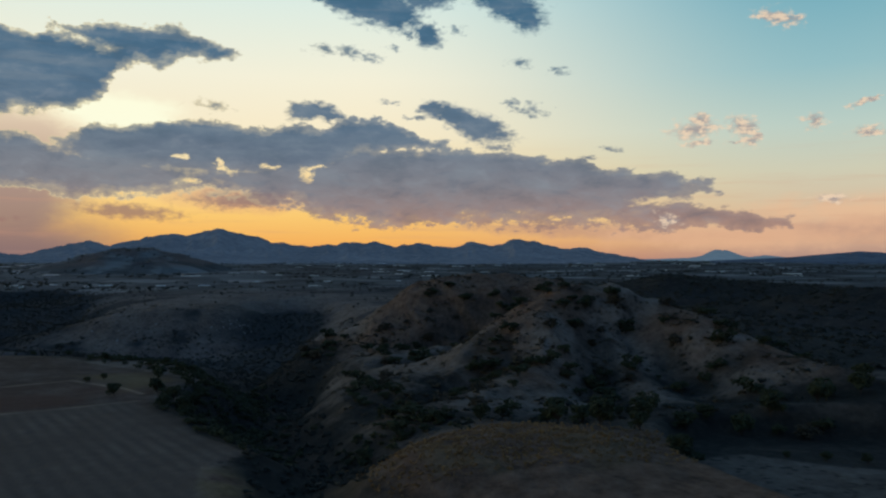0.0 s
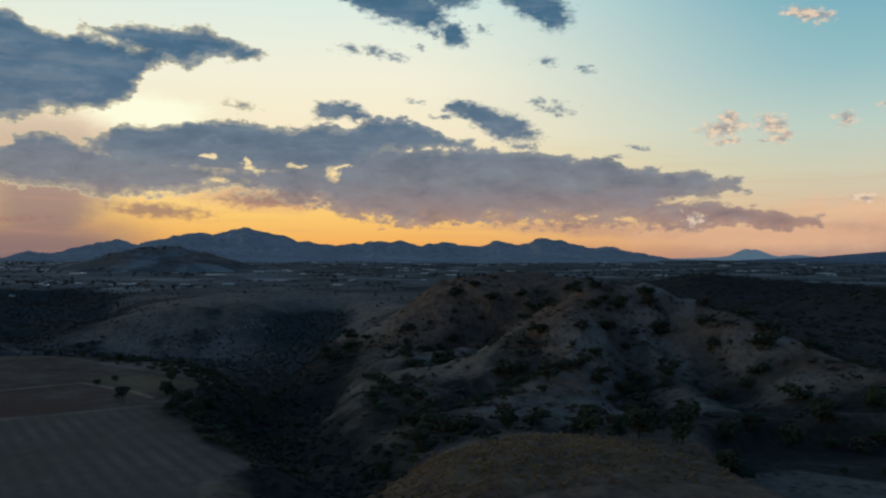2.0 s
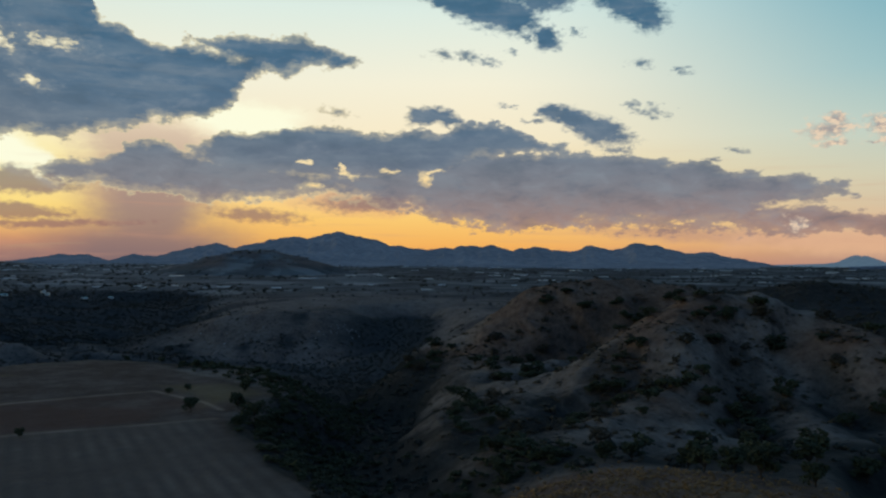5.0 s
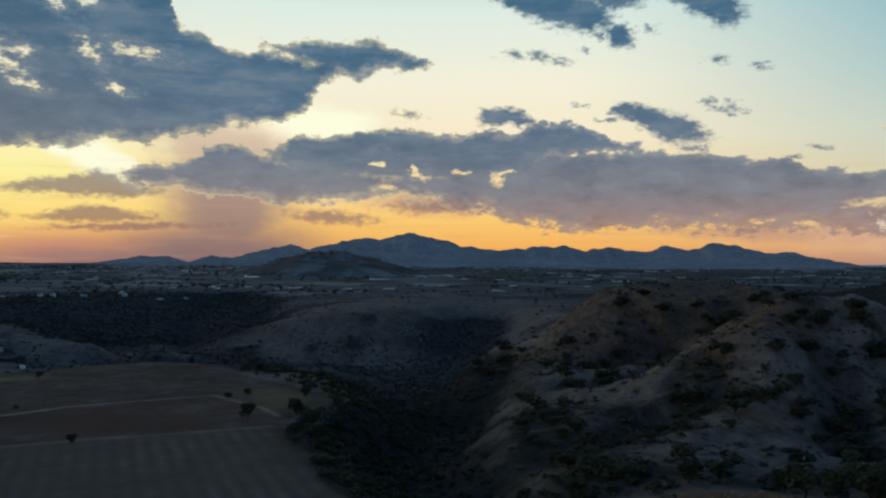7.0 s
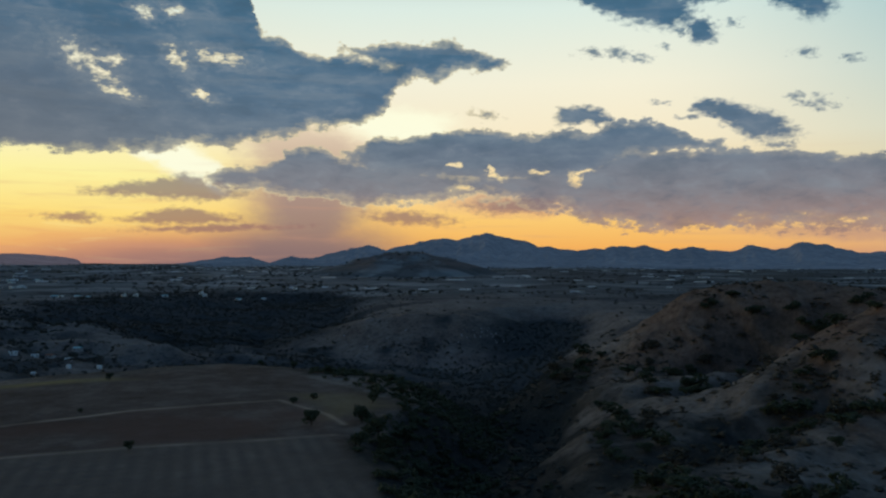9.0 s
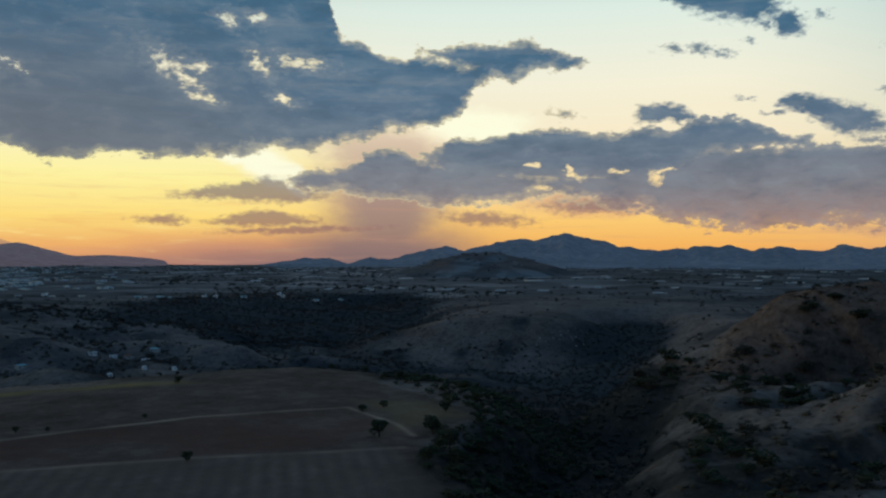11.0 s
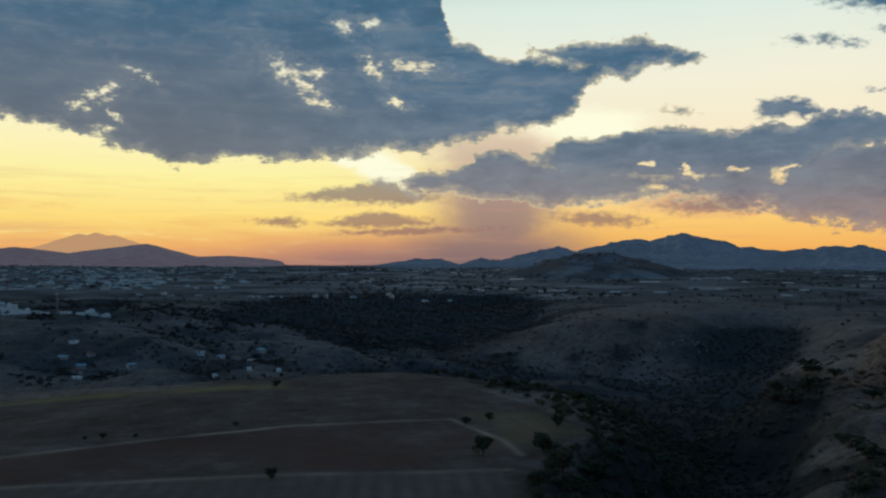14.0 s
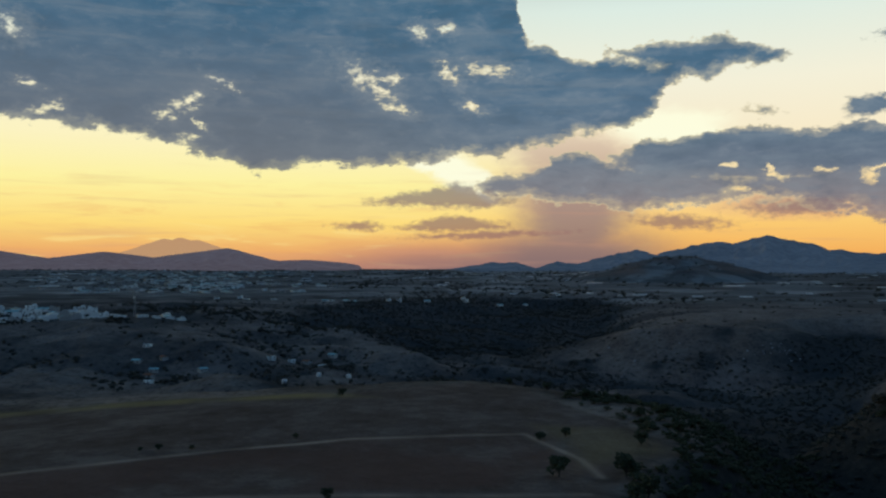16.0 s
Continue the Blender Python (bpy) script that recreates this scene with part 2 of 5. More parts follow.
over = g.math("MULTIPLY_ADD", grain, 3.0, g.step(elevation, 19.0, 26.0, -1.6, 0.6))
lone = g.math("MULTIPLY_ADD", grain_small, 1.3, g.math("ADD", blobs(LONE_CLOUDS, fine), 0.12))
small = g.math("MULTIPLY_ADD", grain_small, 3.4, blobs(SMALL_CLOUDS, fine))
lit = g.math("MULTIPLY_ADD", grain_small, 2.4, blobs(LIT_CLOUDS, fine))
torn = waver((0.9, 1.6, 1.0), 1.7, 6.0, 0.66, 1.0)
gap = g.math("MULTIPLY_ADD", torn, 4.2, blobs(GAPS, fine))
bank_gap = g.math("MULTIPLY_ADD", grain_small, 1.8, blobs(BANK_GAPS, fine))
body = g.math("MAXIMUM", body, over)
solid = g.math("ADD", g.step(body, -0.1, 0.12, 0.0, 0.84), g.step(body, 0.0, 0.5, 0.0, 0.15))
solid = g.math("MULTIPLY", solid, g.step(gap, -0.1, 1.3, 1.0, 0.0))
solid = g.math("MULTIPLY", solid, g.step(bank_gap, -0.1, 0.9, 1.0, 0.0))
solid = g.math("MAXIMUM", solid, g.math("MAXIMUM", g.step(lone, -0.2, 0.55, 0.0, 0.97), g.step(small, -0.1, 1.1, 0.0, 0.85)))
sheet = g.step(g.math("MULTIPLY_ADD", grain, 0.8, bank_of(PINK_SHEET, warped)), -0.25, 0.5, 0.0, 0.62)
blush = g.step(g.math("MULTIPLY_ADD", grain, 1.4, blobs([(42.0, 2.9, 10.0, 1.3, 0), (34.0, 1.6, 10.0, 1.2, 0)], warped)), -0.2, 0.8, 0.0, 0.6)
veil = g.step(g.math("MULTIPLY_ADD", grain, 0.7, blobs([(-12.5, 7.6, 5.5, 2.2, -8), (-12.5, 5.6, 5.0, 3.2, 0), (2.0, 4.2, 6.0, 1.2, 0)], warped)), -0.1, 0.6, 0.0, 0.75)
shaft = g.math("MULTIPLY", g.step(blobs([(-12.4, 3.4, 6.0, 7.5, 0), (-12.8, 0.8, 10.5, 3.2, 0), (-14.5, -1.5, 21.0, 4.6, 0)], warped), 0.0, 0.8, 0.0, 0.92), g.step(elevation, 9.5, 5.5))
glow = g.step(g.math("MULTIPLY_ADD", grain, 0.5, blobs(GLOWS, warped)), -0.25, 0.5)

# clear sky: three columns of colour, right of the sun, near it and left of it
height = g.math("DIVIDE", elevation, 40.0, clamp=True)
HEIGHTS = (0.0, 0.03, 0.075, 0.14, 0.21, 0.30, 0.42, 0.62, 1.0)
right_sky = g.ramp(height, list(zip(HEIGHTS, (srgb(172, 138, 126), srgb(202, 162, 134), srgb(216, 188, 154), srgb(208, 204, 176), srgb(188, 206, 192), srgb(150, 190, 192), srgb(116, 172, 184), srgb(86, 134, 156), srgb(42, 62, 84)))))
mid_sky = g.ramp(height, list(zip(HEIGHTS, (srgb(216, 136, 92), srgb(246, 178, 92), srgb(252, 202, 112), srgb(248, 218, 158), srgb(250, 234, 196), srgb(246, 240, 212), srgb(222, 236, 222), srgb(116, 150, 164), srgb(42, 62, 84)))))
left_sky = g.ramp(height, list(zip(HEIGHTS, (srgb(206, 138, 106), srgb(240, 176, 104), srgb(255, 220, 122), srgb(255, 242, 158), srgb(254, 243, 190), srgb(248, 240, 206), srgb(220, 230, 214), srgb(108, 140, 156), srgb(42, 62, 84)))))
clear = g.mix(g.step(azimuth, 8.0, 40.0), g.mix(g.step(azimuth, -8.0, -26.0), mid_sky, left_sky), right_sky)
clear = g.mix(veil, clear, g.ramp(height, [(0.08, srgb(226, 166, 120)), (0.14, srgb(190, 160, 142)), (0.2, srgb(206, 180, 158)), (0.26, srgb(236, 212, 178))]))
clear = g.mix(glow, clear, srgb(255, 253, 218))
# falling rain under the bank, thin sheets below it, and streaks along the horizon
low_left = g.math("MULTIPLY", g.step(azimuth, -4.0, -14.0), g.step(elevation, 7.0, 3.5))
bands = g.noise(g.vec("MULTIPLY", plane_uv, (0.16, 1.3, 1.0)), 0.9, 5.0, 0.6, 0.6)
clear = g.mix(g.math("MULTIPLY", low_left, g.step(bands, 0.52, 0.68, 0.0, 0.26)), clear, srgb(232, 158, 100))
clear = g.mix(g.math("MULTIPLY", low_left, g.step(bands, 0.46, 0.34, 0.0, 0.5)), clear, srgb(255, 226, 140))
clear = g.mix(g.math("MULTIPLY", g.math("MULTIPLY", g.step(azimuth, -33.0, -22.0), g.step(azimuth, -7.0, -14.0)), g.step(elevation, 2.8, 0.6, 0.0, 0.7)), clear, g.ramp(height, [(0.01, srgb(186, 130, 116)), (0.05, srgb(224, 142, 108))]))
clear = g.mix(shaft, clear, g.ramp(height, [(0.0, srgb(126, 106, 106)), (0.05, srgb(148, 122, 114)), (0.13, srgb(172, 146, 132)), (0.2, srgb(204, 176, 152)), (0.26, srgb(232, 206, 176))]))
clear = g.mix(sheet, clear, g.ramp(height, [(0.0, srgb(206, 150, 118)), (0.07, srgb(176, 138, 124)), (0.14, srgb(142, 128, 128)), (0.22, srgb(130, 128, 134))]))
clear = g.mix(blush, clear, srgb(236, 186, 144))
streak = g.noise(g.vec("MULTIPLY", plane_uv, (0.10, 1.5, 1.0)), 1.0, 4.0, 0.6)
clear = g.mix(g.math("MULTIPLY", g.step(streak, 0.5, 0.72), g.step(elevation, 9.0, 3.0, 0.0, 0.3)), clear, srgb(206, 152, 122))

tone = g.ramp(g.math("DIVIDE", elevation, 20.0, clamp=True), [
    (0.0, srgb(166, 124, 108)), (0.12, srgb(158, 128, 118)), (0.18, srgb(138, 124, 124)), (0.26, srgb(116, 121, 130)), (0.4, srgb(94, 113, 130)),
    (0.55, srgb(72, 105, 130)), (0.7, srgb(60, 101, 128)), (1.0, srgb(54, 98, 124))])
sun_way = Vector((math.sin(radians(SUN_AZ)) * math.cos(radians(SUN_EL)), math.cos(radians(SUN_AZ)) * math.cos(radians(SUN_EL)), math.sin(radians(SUN_EL))))
near_sun = g.step(g.vec("DOT_PRODUCT", direction, tuple(sun_way)), math.cos(radians(22)), 1.0)
mottle = g.noise(g.vec("MULTIPLY", plane_uv, (0.4, 1.0, 1.0)), 0.55, 7.0, 0.6)
lumps = g.noise(g.vec("MULTIPLY", plane_uv, (0.5, 1.15, 1.0)), 1.1, 7.0, 0.62, 0.4)
rows_of = g.noise(g.vec("MULTIPLY", plane_uv, (0.10, 1.1, 1.0)), 1.0, 6.0, 0.6)
low_bank = g.math("MULTIPLY", g.step(elevation, 8.5, 6.5), g.step(upper, 0.9, 0.2))
tone = g.mix(g.math("MULTIPLY", low_bank, 0.4), tone, g.ramp(height, [(0.06, srgb(178, 142, 124)), (0.12, srgb(140, 132, 132)), (0.19, srgb(124, 132, 140))]))
tone = g.mix(g.step(upper, 0.4, 1.2, 0.0, 0.4), tone, srgb(86, 104, 124))
tone = g.mix(g.step(gap, -1.6, 0.0, 0.0, 0.45), tone, srgb(138, 150, 156))
tone = g.mix(g.step(lumps, 0.5, 0.72, 0.0, 0.42), tone, g.mix(0.55, tone, srgb(150, 158, 164)))
tone = g.mix(g.step(lumps, 0.5, 0.3, 0.0, 0.34), tone, g.mix(0.7, tone, srgb(58, 84, 106)))
tone = g.mix(g.math("MULTIPLY", g.step(rows_of, 0.5, 0.66, 0.0, 0.4), g.step(elevation, 4.0, 9.0)), tone, srgb(112, 128, 140))
tone = g.mix(g.step(mottle, 0.42, 0.7, 0.0, 0.5), tone, g.mix(0.6, tone, srgb(132, 146, 154)))
tone = g.mix(g.step(mottle, 0.5, 0.3, 0.0, 0.34), tone, g.mix(0.7, tone, srgb(48, 76, 92)))
tone = g.mix(g.math("MULTIPLY", g.step(azimuth, -12.0, -34.0, 0.0, 0.6), g.step(elevation, 19.0, 9.0)), tone, srgb(106, 110, 115))
rim = g.math("MULTIPLY", g.math("MULTIPLY", solid, g.math("SUBTRACT", 1.0, solid)), g.math("MULTIPLY", g.math("POWER", near_sun, 1.5), 1.5), clamp=True)
picture = g.mix(solid, clear, tone)
picture = g.mix(g.step(streaks, -0.12, 0.4, 0.0, 0.78), picture, g.ramp(height, [(0.06, srgb(150, 112, 104)), (0.14, srgb(124, 116, 120))]))
picture = g.mix(rim, picture, srgb(255, 232, 170))
warm = g.mix(g.step(grain_small, -0.1, 0.1), srgb(158, 148, 146), srgb(236, 208, 176))
picture = g.mix(g.step(lit, -0.15, 0.75, 0.0, 0.9), picture, warm)

# the rest of the dome: the dusk sky away from the sun
dusk = g.add("ShaderNodeTexSky", sky_type="NISHITA", sun_disc=False, sun_elevation=radians(2.5), sun_rotation=radians(SUN_AZ), air_density=1.2, dust_density=2.0, ozone_density=2.0)
dusk_dim = g.mix(1.0, dusk.outputs[0], (0.142, 0.186, 0.262, 1), "MULTIPLY")
west = g.step(g.vec("DOT_PRODUCT", direction, (-0.574, 0.819, 0.0)), -0.1, 0.16)
picture = g.mix(1.0, picture, (0.985, 1.0, 1.05, 1), "MULTIPLY")
picture = g.mix(west, dusk_dim, picture)
background = g.add("ShaderNodeBackground")
g.put(background.inputs["Color"], picture)
background.inputs["Strength"].default_value = 1.0
g.put(g.add("ShaderNodeOutputWorld").inputs["Surface"], background.outputs[0])

# the sun, low and veiled by cloud
lamp = bpy.data.lights.new("sun", "SUN")
lamp.energy, lamp.angle, lamp.color = 0.10, radians(12), (1.0, 0.78, 0.55)
sun = new("sun", lamp)
sun.matrix_world = look((0, 0, 0), -sun_way)


# ---- materials ----
def material(name):
    m = bpy.data.materials.new(name)
    m.use_nodes = True
    return m, Graph(m.node_tree)


def finish(m, gr, colour, rough=0.9, bump=None, bump_size=0.1, metallic=0.0, spec=0.2):
    shader = gr.add("ShaderNodeBsdfPrincipled")
    gr.put(shader.inputs["Base Color"], colour)
    gr.put(shader.inputs["Roughness"], rough)
    shader.inputs["Metallic"].default_value = metallic
    shader.inputs["Specular IOR Level"].default_value = spec
    if bump is not None:
        node = gr.add("ShaderNodeBump")
        node.inputs["Strength"].default_value, node.inputs["Distance"].default_value = 1.0, bump_size
        gr.put(node.inputs["Height"], bump)
        gr.put(shader.inputs["Normal"], node.outputs[0])
    gr.put(gr.add("ShaderNodeOutputMaterial").inputs["Surface"], shader.outputs[0])
    return m


def plain_material(name, colour, rough=0.8, spread=0.15, scale=0.6, spec=0.2):
    """Paint, render or bark: one colour with mottling at two scales and a change from object to object."""
    m, gr = material(name)
    place = gr.add("ShaderNodeTexCoord").outputs["Object"]
    info = gr.add("ShaderNodeObjectInfo").outputs["Random"]
    a = gr.noise(place, scale, 5.0, 0.6)
    b = gr.noise(place, scale * 9, 3.0, 0.6)
    value = gr.math("ADD", gr.math("MULTIPLY", a, 0.7), gr.math("MULTIPLY", b, 0.3))
    value = gr.math("ADD", gr.math("MULTIPLY", value, 2 * spread), gr.math("MULTIPLY", info, spread))
    value = gr.math("ADD", value, 1.0 - 1.5 * spread)
    tint = gr.vec("SCALE", (colour[0], colour[1], colour[2]), scale=value)
    return finish(m, gr, tint, rough, b, 0.01, spec=spec)


def leaf_material(name, dark, light):
    m, gr = material(name)
    island = gr.add("ShaderNodeNewGeometry").outputs["Random Per Island"]
    info = gr.add("ShaderNodeObjectInfo").outputs["Random"]
    place = gr.add("ShaderNodeNewGeometry").outputs["Position"]
    big = gr.noise(place, 0.05, 3.0)
    f = gr.math("ADD", gr.math("MULTIPLY", island, 0.35), gr.math("MULTIPLY", info, 0.3))
    f = gr.math("ADD", f, gr.math("MULTIPLY", gr.step(big, 0.35, 0.65), 0.3), clamp=True)
    return finish(m, gr, gr.mix(f, (*dark, 1), (*light, 1)), 0.8, None, spec=0.1)


def ground_material():
    m, gr = material("ground_cover")
    place = gr.add("ShaderNodeNewGeometry").outputs["Position"]

    def attr(name):
        return gr.add("ShaderNodeAttribute", attribute_name=name).outputs["Fac"]

    n_far = gr.noise(place, 0.006, 5.0, 0.6)
    n_big = gr.noise(place, 0.03, 6.0, 0.62)
    n_mid = gr.noise(place, 0.16, 6.0, 0.65)
    n_fine = gr.noise(place, 0.9, 5.0, 0.65)
    # dry pasture on pale soil
    grit = gr.noise(gr.vec("MULTIPLY", place, (1.0, 0.7, 1.0)), 0.42, 7.0, 0.7)
    mix_pale = gr.math("ADD", gr.math("MULTIPLY", n_big, 0.34), gr.math("ADD", gr.math("MULTIPLY", n_mid, 0.33), gr.math("MULTIPLY", grit, 0.33)))
    pale = gr.ramp(mix_pale, [
        (0.36, (0.085, 0.066, 0.056, 1)), (0.43, (0.155, 0.123, 0.106, 1)), (0.50, (0.222, 0.178, 0.152, 1)), (0.56, (0.27, 0.222, 0.192, 1)), (0.64, (0.315, 0.265, 0.232, 1))])
    rust = gr.ramp(gr.math("ADD", gr.math("MULTIPLY", n_mid, 0.5), gr.math("MULTIPLY", grit, 0.5)), [(0.36, (0.085, 0.056, 0.042, 1)), (0.5, (0.185, 0.118, 0.088, 1)), (0.64, (0.27, 0.18, 0.136, 1))])
    # dark scrub litter; its colour also serves as shade between the hill spurs
    litter_shade = gr.ramp(gr.math("ADD", gr.math("MULTIPLY", n_mid, 0.5), gr.math("MULTIPLY", grit, 0.5)), [(0.36, (0.029, 0.029, 0.028, 1)), (0.5, (0.042, 0.040, 0.037, 1)), (0.66, (0.072, 0.065, 0.059, 1))])
    soil = gr.ramp(gr.math("ADD", gr.math("MULTIPLY", n_big, 0.45), gr.math("ADD", gr.math("MULTIPLY", n_mid, 0.35), gr.math("MULTIPLY", n_fine, 0.2))), [
        (0.38, (0.072, 0.052, 0.044, 1)), (0.5, (0.125, 0.095, 0.082, 1)), (0.6, (0.195, 0.157, 0.138, 1))])
    # plain: field plots, with the grey-blue of distant air put into the colour
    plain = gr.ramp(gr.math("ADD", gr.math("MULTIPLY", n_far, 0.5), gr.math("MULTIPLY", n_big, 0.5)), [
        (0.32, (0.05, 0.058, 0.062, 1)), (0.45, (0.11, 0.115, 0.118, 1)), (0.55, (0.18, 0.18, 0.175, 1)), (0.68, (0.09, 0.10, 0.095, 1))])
    # blue-grey stone colour that also stands in for haze over the valley
    rock_haze = gr.ramp(gr.math("ADD", gr.math("MULTIPLY", n_far, 0.55), gr.math("MULTIPLY", n_big, 0.45)), [
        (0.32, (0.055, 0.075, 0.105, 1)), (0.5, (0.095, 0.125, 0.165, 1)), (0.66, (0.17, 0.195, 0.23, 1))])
    # stony dots and tufts
    cells = gr.add("ShaderNodeTexVoronoi")
    gr.put(cells.inputs["Vector"], place)
    cells.inputs["Scale"].default_value = 0.32
    tufts = gr.step(cells.outputs["Distance"], 0.42, 0.2)
    pale = gr.mix(gr.math("MULTIPLY", tufts, gr.step(n_mid, 0.60, 0.44, 0.0, 0.8)), pale, (0.05, 0.046, 0.038, 1))
    plots = gr.add("ShaderNodeTexVoronoi", distance="CHEBYCHEV")
    gr.put(plots.inputs["Vector"], gr.vec("MULTIPLY", place, (1.0, 0.55, 0.0)))
    plots.inputs["Scale"].default_value = 0.013
    shade = gr.add("ShaderNodeSeparateColor")
    gr.put(shade.inputs[0], plots.outputs["Color"])
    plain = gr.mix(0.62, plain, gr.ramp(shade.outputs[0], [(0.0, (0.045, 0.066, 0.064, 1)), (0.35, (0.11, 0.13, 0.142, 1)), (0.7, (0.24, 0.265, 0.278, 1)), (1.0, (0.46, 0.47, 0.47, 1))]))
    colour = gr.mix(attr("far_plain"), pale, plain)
    colour = gr.mix(attr("rust"), colour, rust)
    colour = gr.mix(attr("field"), colour, soil)
    furrow = gr.add("ShaderNodeTexWave", wave_type="BANDS", bands_direction="X", wave_profile="SIN")
    turned = gr.add("ShaderNodeMapping")
    gr.put(turned.inputs["Vector"], place)
    turned.inputs["Rotation"].default_value = (0, 0, radians(-20))
    gr.put(furrow.inputs["Vector"], turned.outputs[0])
    furrow.inputs["Scale"].default_value, furrow.inputs["Distortion"].default_value, furrow.inputs["Detail"].default_value = 0.075, 0.8, 2.0
    colour = gr.mix(gr.math("MULTIPLY", attr("furrow"), gr.math("MULTIPLY", furrow.outputs["Fac"], gr.step(n_big, 0.4, 0.62, 0.2, 0.5))), gr.mix(gr.math("MULTIPLY", attr("furrow"), 0.45), colour, (0.215, 0.182, 0.160, 1)), (0.085, 0.074, 0.066, 1))
    colour = gr.mix(attr("red_soil"), colour, gr.mix(grit, (0.085, 0.050, 0.042, 1), (0.17, 0.098, 0.080, 1)))
    colour = gr.mix(attr("track"), colour, (0.44, 0.34, 0.27, 1))
    colour = gr.mix(attr("straw"), colour, gr.mix(n_fine, (0.22, 0.17, 0.07, 1), (0.40, 0.31, 0.13, 1)))
    colour = gr.mix(attr("litter_shade"), colour, litter_shade)
    colour = gr.mix(attr("rock_haze"), colour, rock_haze)
    relief = gr.math("ADD", gr.math("MULTIPLY", n_mid, 1.6), gr.math("MULTIPLY", n_fine, 0.35))
    return finish(m, gr, colour, 0.95, relief, 1.0, spec=0.05)


# ---- terrain ----
def smooth(v, low, high):
    s = np.clip((v - low) / (high - low), 0, 1)
    return s * s * (3 - 2 * s)


def lattice(ix, iy, seed):
    h = (ix.astype(np.int64) * 374761393 + iy.astype(np.int64) * 668265263 + seed * 974634541) & 0x7FFFFFFF
    h = ((h ^ (h >> 13)) * 1274126177) & 0x7FFFFFFF
    return ((h ^ (h >> 16)) & 0xFFFF) / 65535.0


def value_noise(x, y, seed):
    x, y = np.asarray(x, float), np.asarray(y, float)
    ix, iy = np.floor(x), np.floor(y)
    fx, fy = x - ix, y - iy
    fx, fy = fx * fx * fx * (fx * (fx * 6 - 15) + 10), fy * fy * fy * (fy * (fy * 6 - 15) + 10)
    a, b = lattice(ix, iy, seed), lattice(ix + 1, iy, seed)
    c, d = lattice(ix, iy + 1, seed), lattice(ix + 1, iy + 1, seed)
    return (a + (b - a) * fx) * (1 - fy) + (c + (d - c) * fx) * fy


def fractal(x, y, size, octaves=4, seed=0, ridged=False):
    """Noise about 0, within -0.5 to 0.5; ridged: 0 in valleys to 1 on sharp crests."""
    total, amount, weight = 0.0, 1.0, 0.0
    for k in range(octaves):
        v = value_noise(x / size * 2 ** k + 17.3 * k, y / size * 2 ** k - 9.1 * k, seed + k)
        total = total + amount * ((1 - np.abs(2 * v - 1)) if ridged else v - 0.5)
        weight += amount
        amount *= 0.5
    return total / weight * (1 if ridged else 1.3)


def along(x, y, line):
    """Distance to a polyline of (x, y, value, width), with the value and width interpolated at the nearest place."""
    best = value = width = None
    for (ax, ay, av, aw), (bx, by, bv, bw) in zip(line, line[1:]):
        t = np.clip(((x - ax) * (bx - ax) + (y - ay) * (by - ay)) / ((bx - ax) ** 2 + (by - ay) ** 2), 0, 1)
        d = np.hypot(x - ax - t * (bx - ax), y - ay - t * (by - ay))
        if best is None:
            best, value, width = d, av + t * (bv - av), aw + t * (bw - aw)
        else:
            near = d < best
            best, value, width = np.where(near, d, best), np.where(near, av + t * (bv - av), value), np.where(near, aw + t * (bw - aw), width)
    return best, value, width


def inside(x, y, corners):
    """Signed distance to a polygon, positive inside."""
    far, turn = np.full(np.shape(x), 1e9), np.zeros(np.shape(x), bool)
    for (ax, ay), (bx, by) in zip(corners, corners[1:] + corners[:1]):
        t = np.clip(((x - ax) * (bx - ax) + (y - ay) * (by - ay)) / ((bx - ax) ** 2 + (by - ay) ** 2), 0, 1)
        far = np.minimum(far, np.hypot(x - ax - t * (bx - ax), y - ay - t * (by - ay)))
        if by != ay:
            turn ^= ((ay > y) != (by > y)) & (x < (bx - ax) * (y - ay) / (by - ay) + ax)
    return np.where(turn, far, -far)


GULLY = [(20, 100, -3, 18), (18, 200, -7, 18), (15, 300, -14, 20), (28, 400, -20, 22), (34, 480, -25, 25), (8, 610, -28, 34), (-40, 700, -29, 40)]
SIDE_GULLY = [(14, 610, -28, 36), (44, 720, -20, 36), (72, 830, -4, 28)]
BACK_VALLEY = [(-60, 690, -29, 40), (-130, 720, -28, 40), (-160, 860, -23, 36), (-205, 1000, -12, 40), (-240, 1130, -2, 50)]
LEFT_VALLEY = [(-60, 690, -29, 40), (-140, 610, -20, 48), (-215, 535, -13, 60), (-320, 440, -9, 90), (-520, 330, -8, 110), (-900, 250, -6, 130)]
WEST_BRANCH = [(-150, 620, -18, 60), (-190, 760, -17, 72), (-225, 900, -13, 72), (-250, 1010, -2, 60)]
WEST_BASIN = [(-200, 560, -11, 50), (-300, 640, -3, 48), (-360, 690, 1, 44), (-300, 820, -5, 60), (-225, 900, -13, 60)]
BEHIND_FIELD = [(30, 500, -22, 30), (-40, 520, -18, 44), (-110, 540, -14, 46), (-200, 505, -12, 44)]
RIGHT_VALLEY = [(100, 255, 0, 24), (190, 270, 2, 30), (300, 300, 3, 40), (420, 400, 6, 60), (420, 640, 6, 60), (330, 860, 4, 60)]
FIELD = [(-6, 60), (-5, 180), (-6, 203), (5, 216), (2, 226), (-22, 288), (-24, 325), (-12, 355), (-34, 385), (-72, 424), (-100, 440), (-138, 404), (-214, 392), (-255, 362), (-330, 320), (-420, 120), (-250, 20)]
LOWER_FIELD = [(-6, 60), (-5, 180), (-6, 203), (5, 216), (2, 226), (-22, 288), (-30, 303), (-76, 286), (-120, 262), (-170, 220), (-250, 120), (-200, 20)]
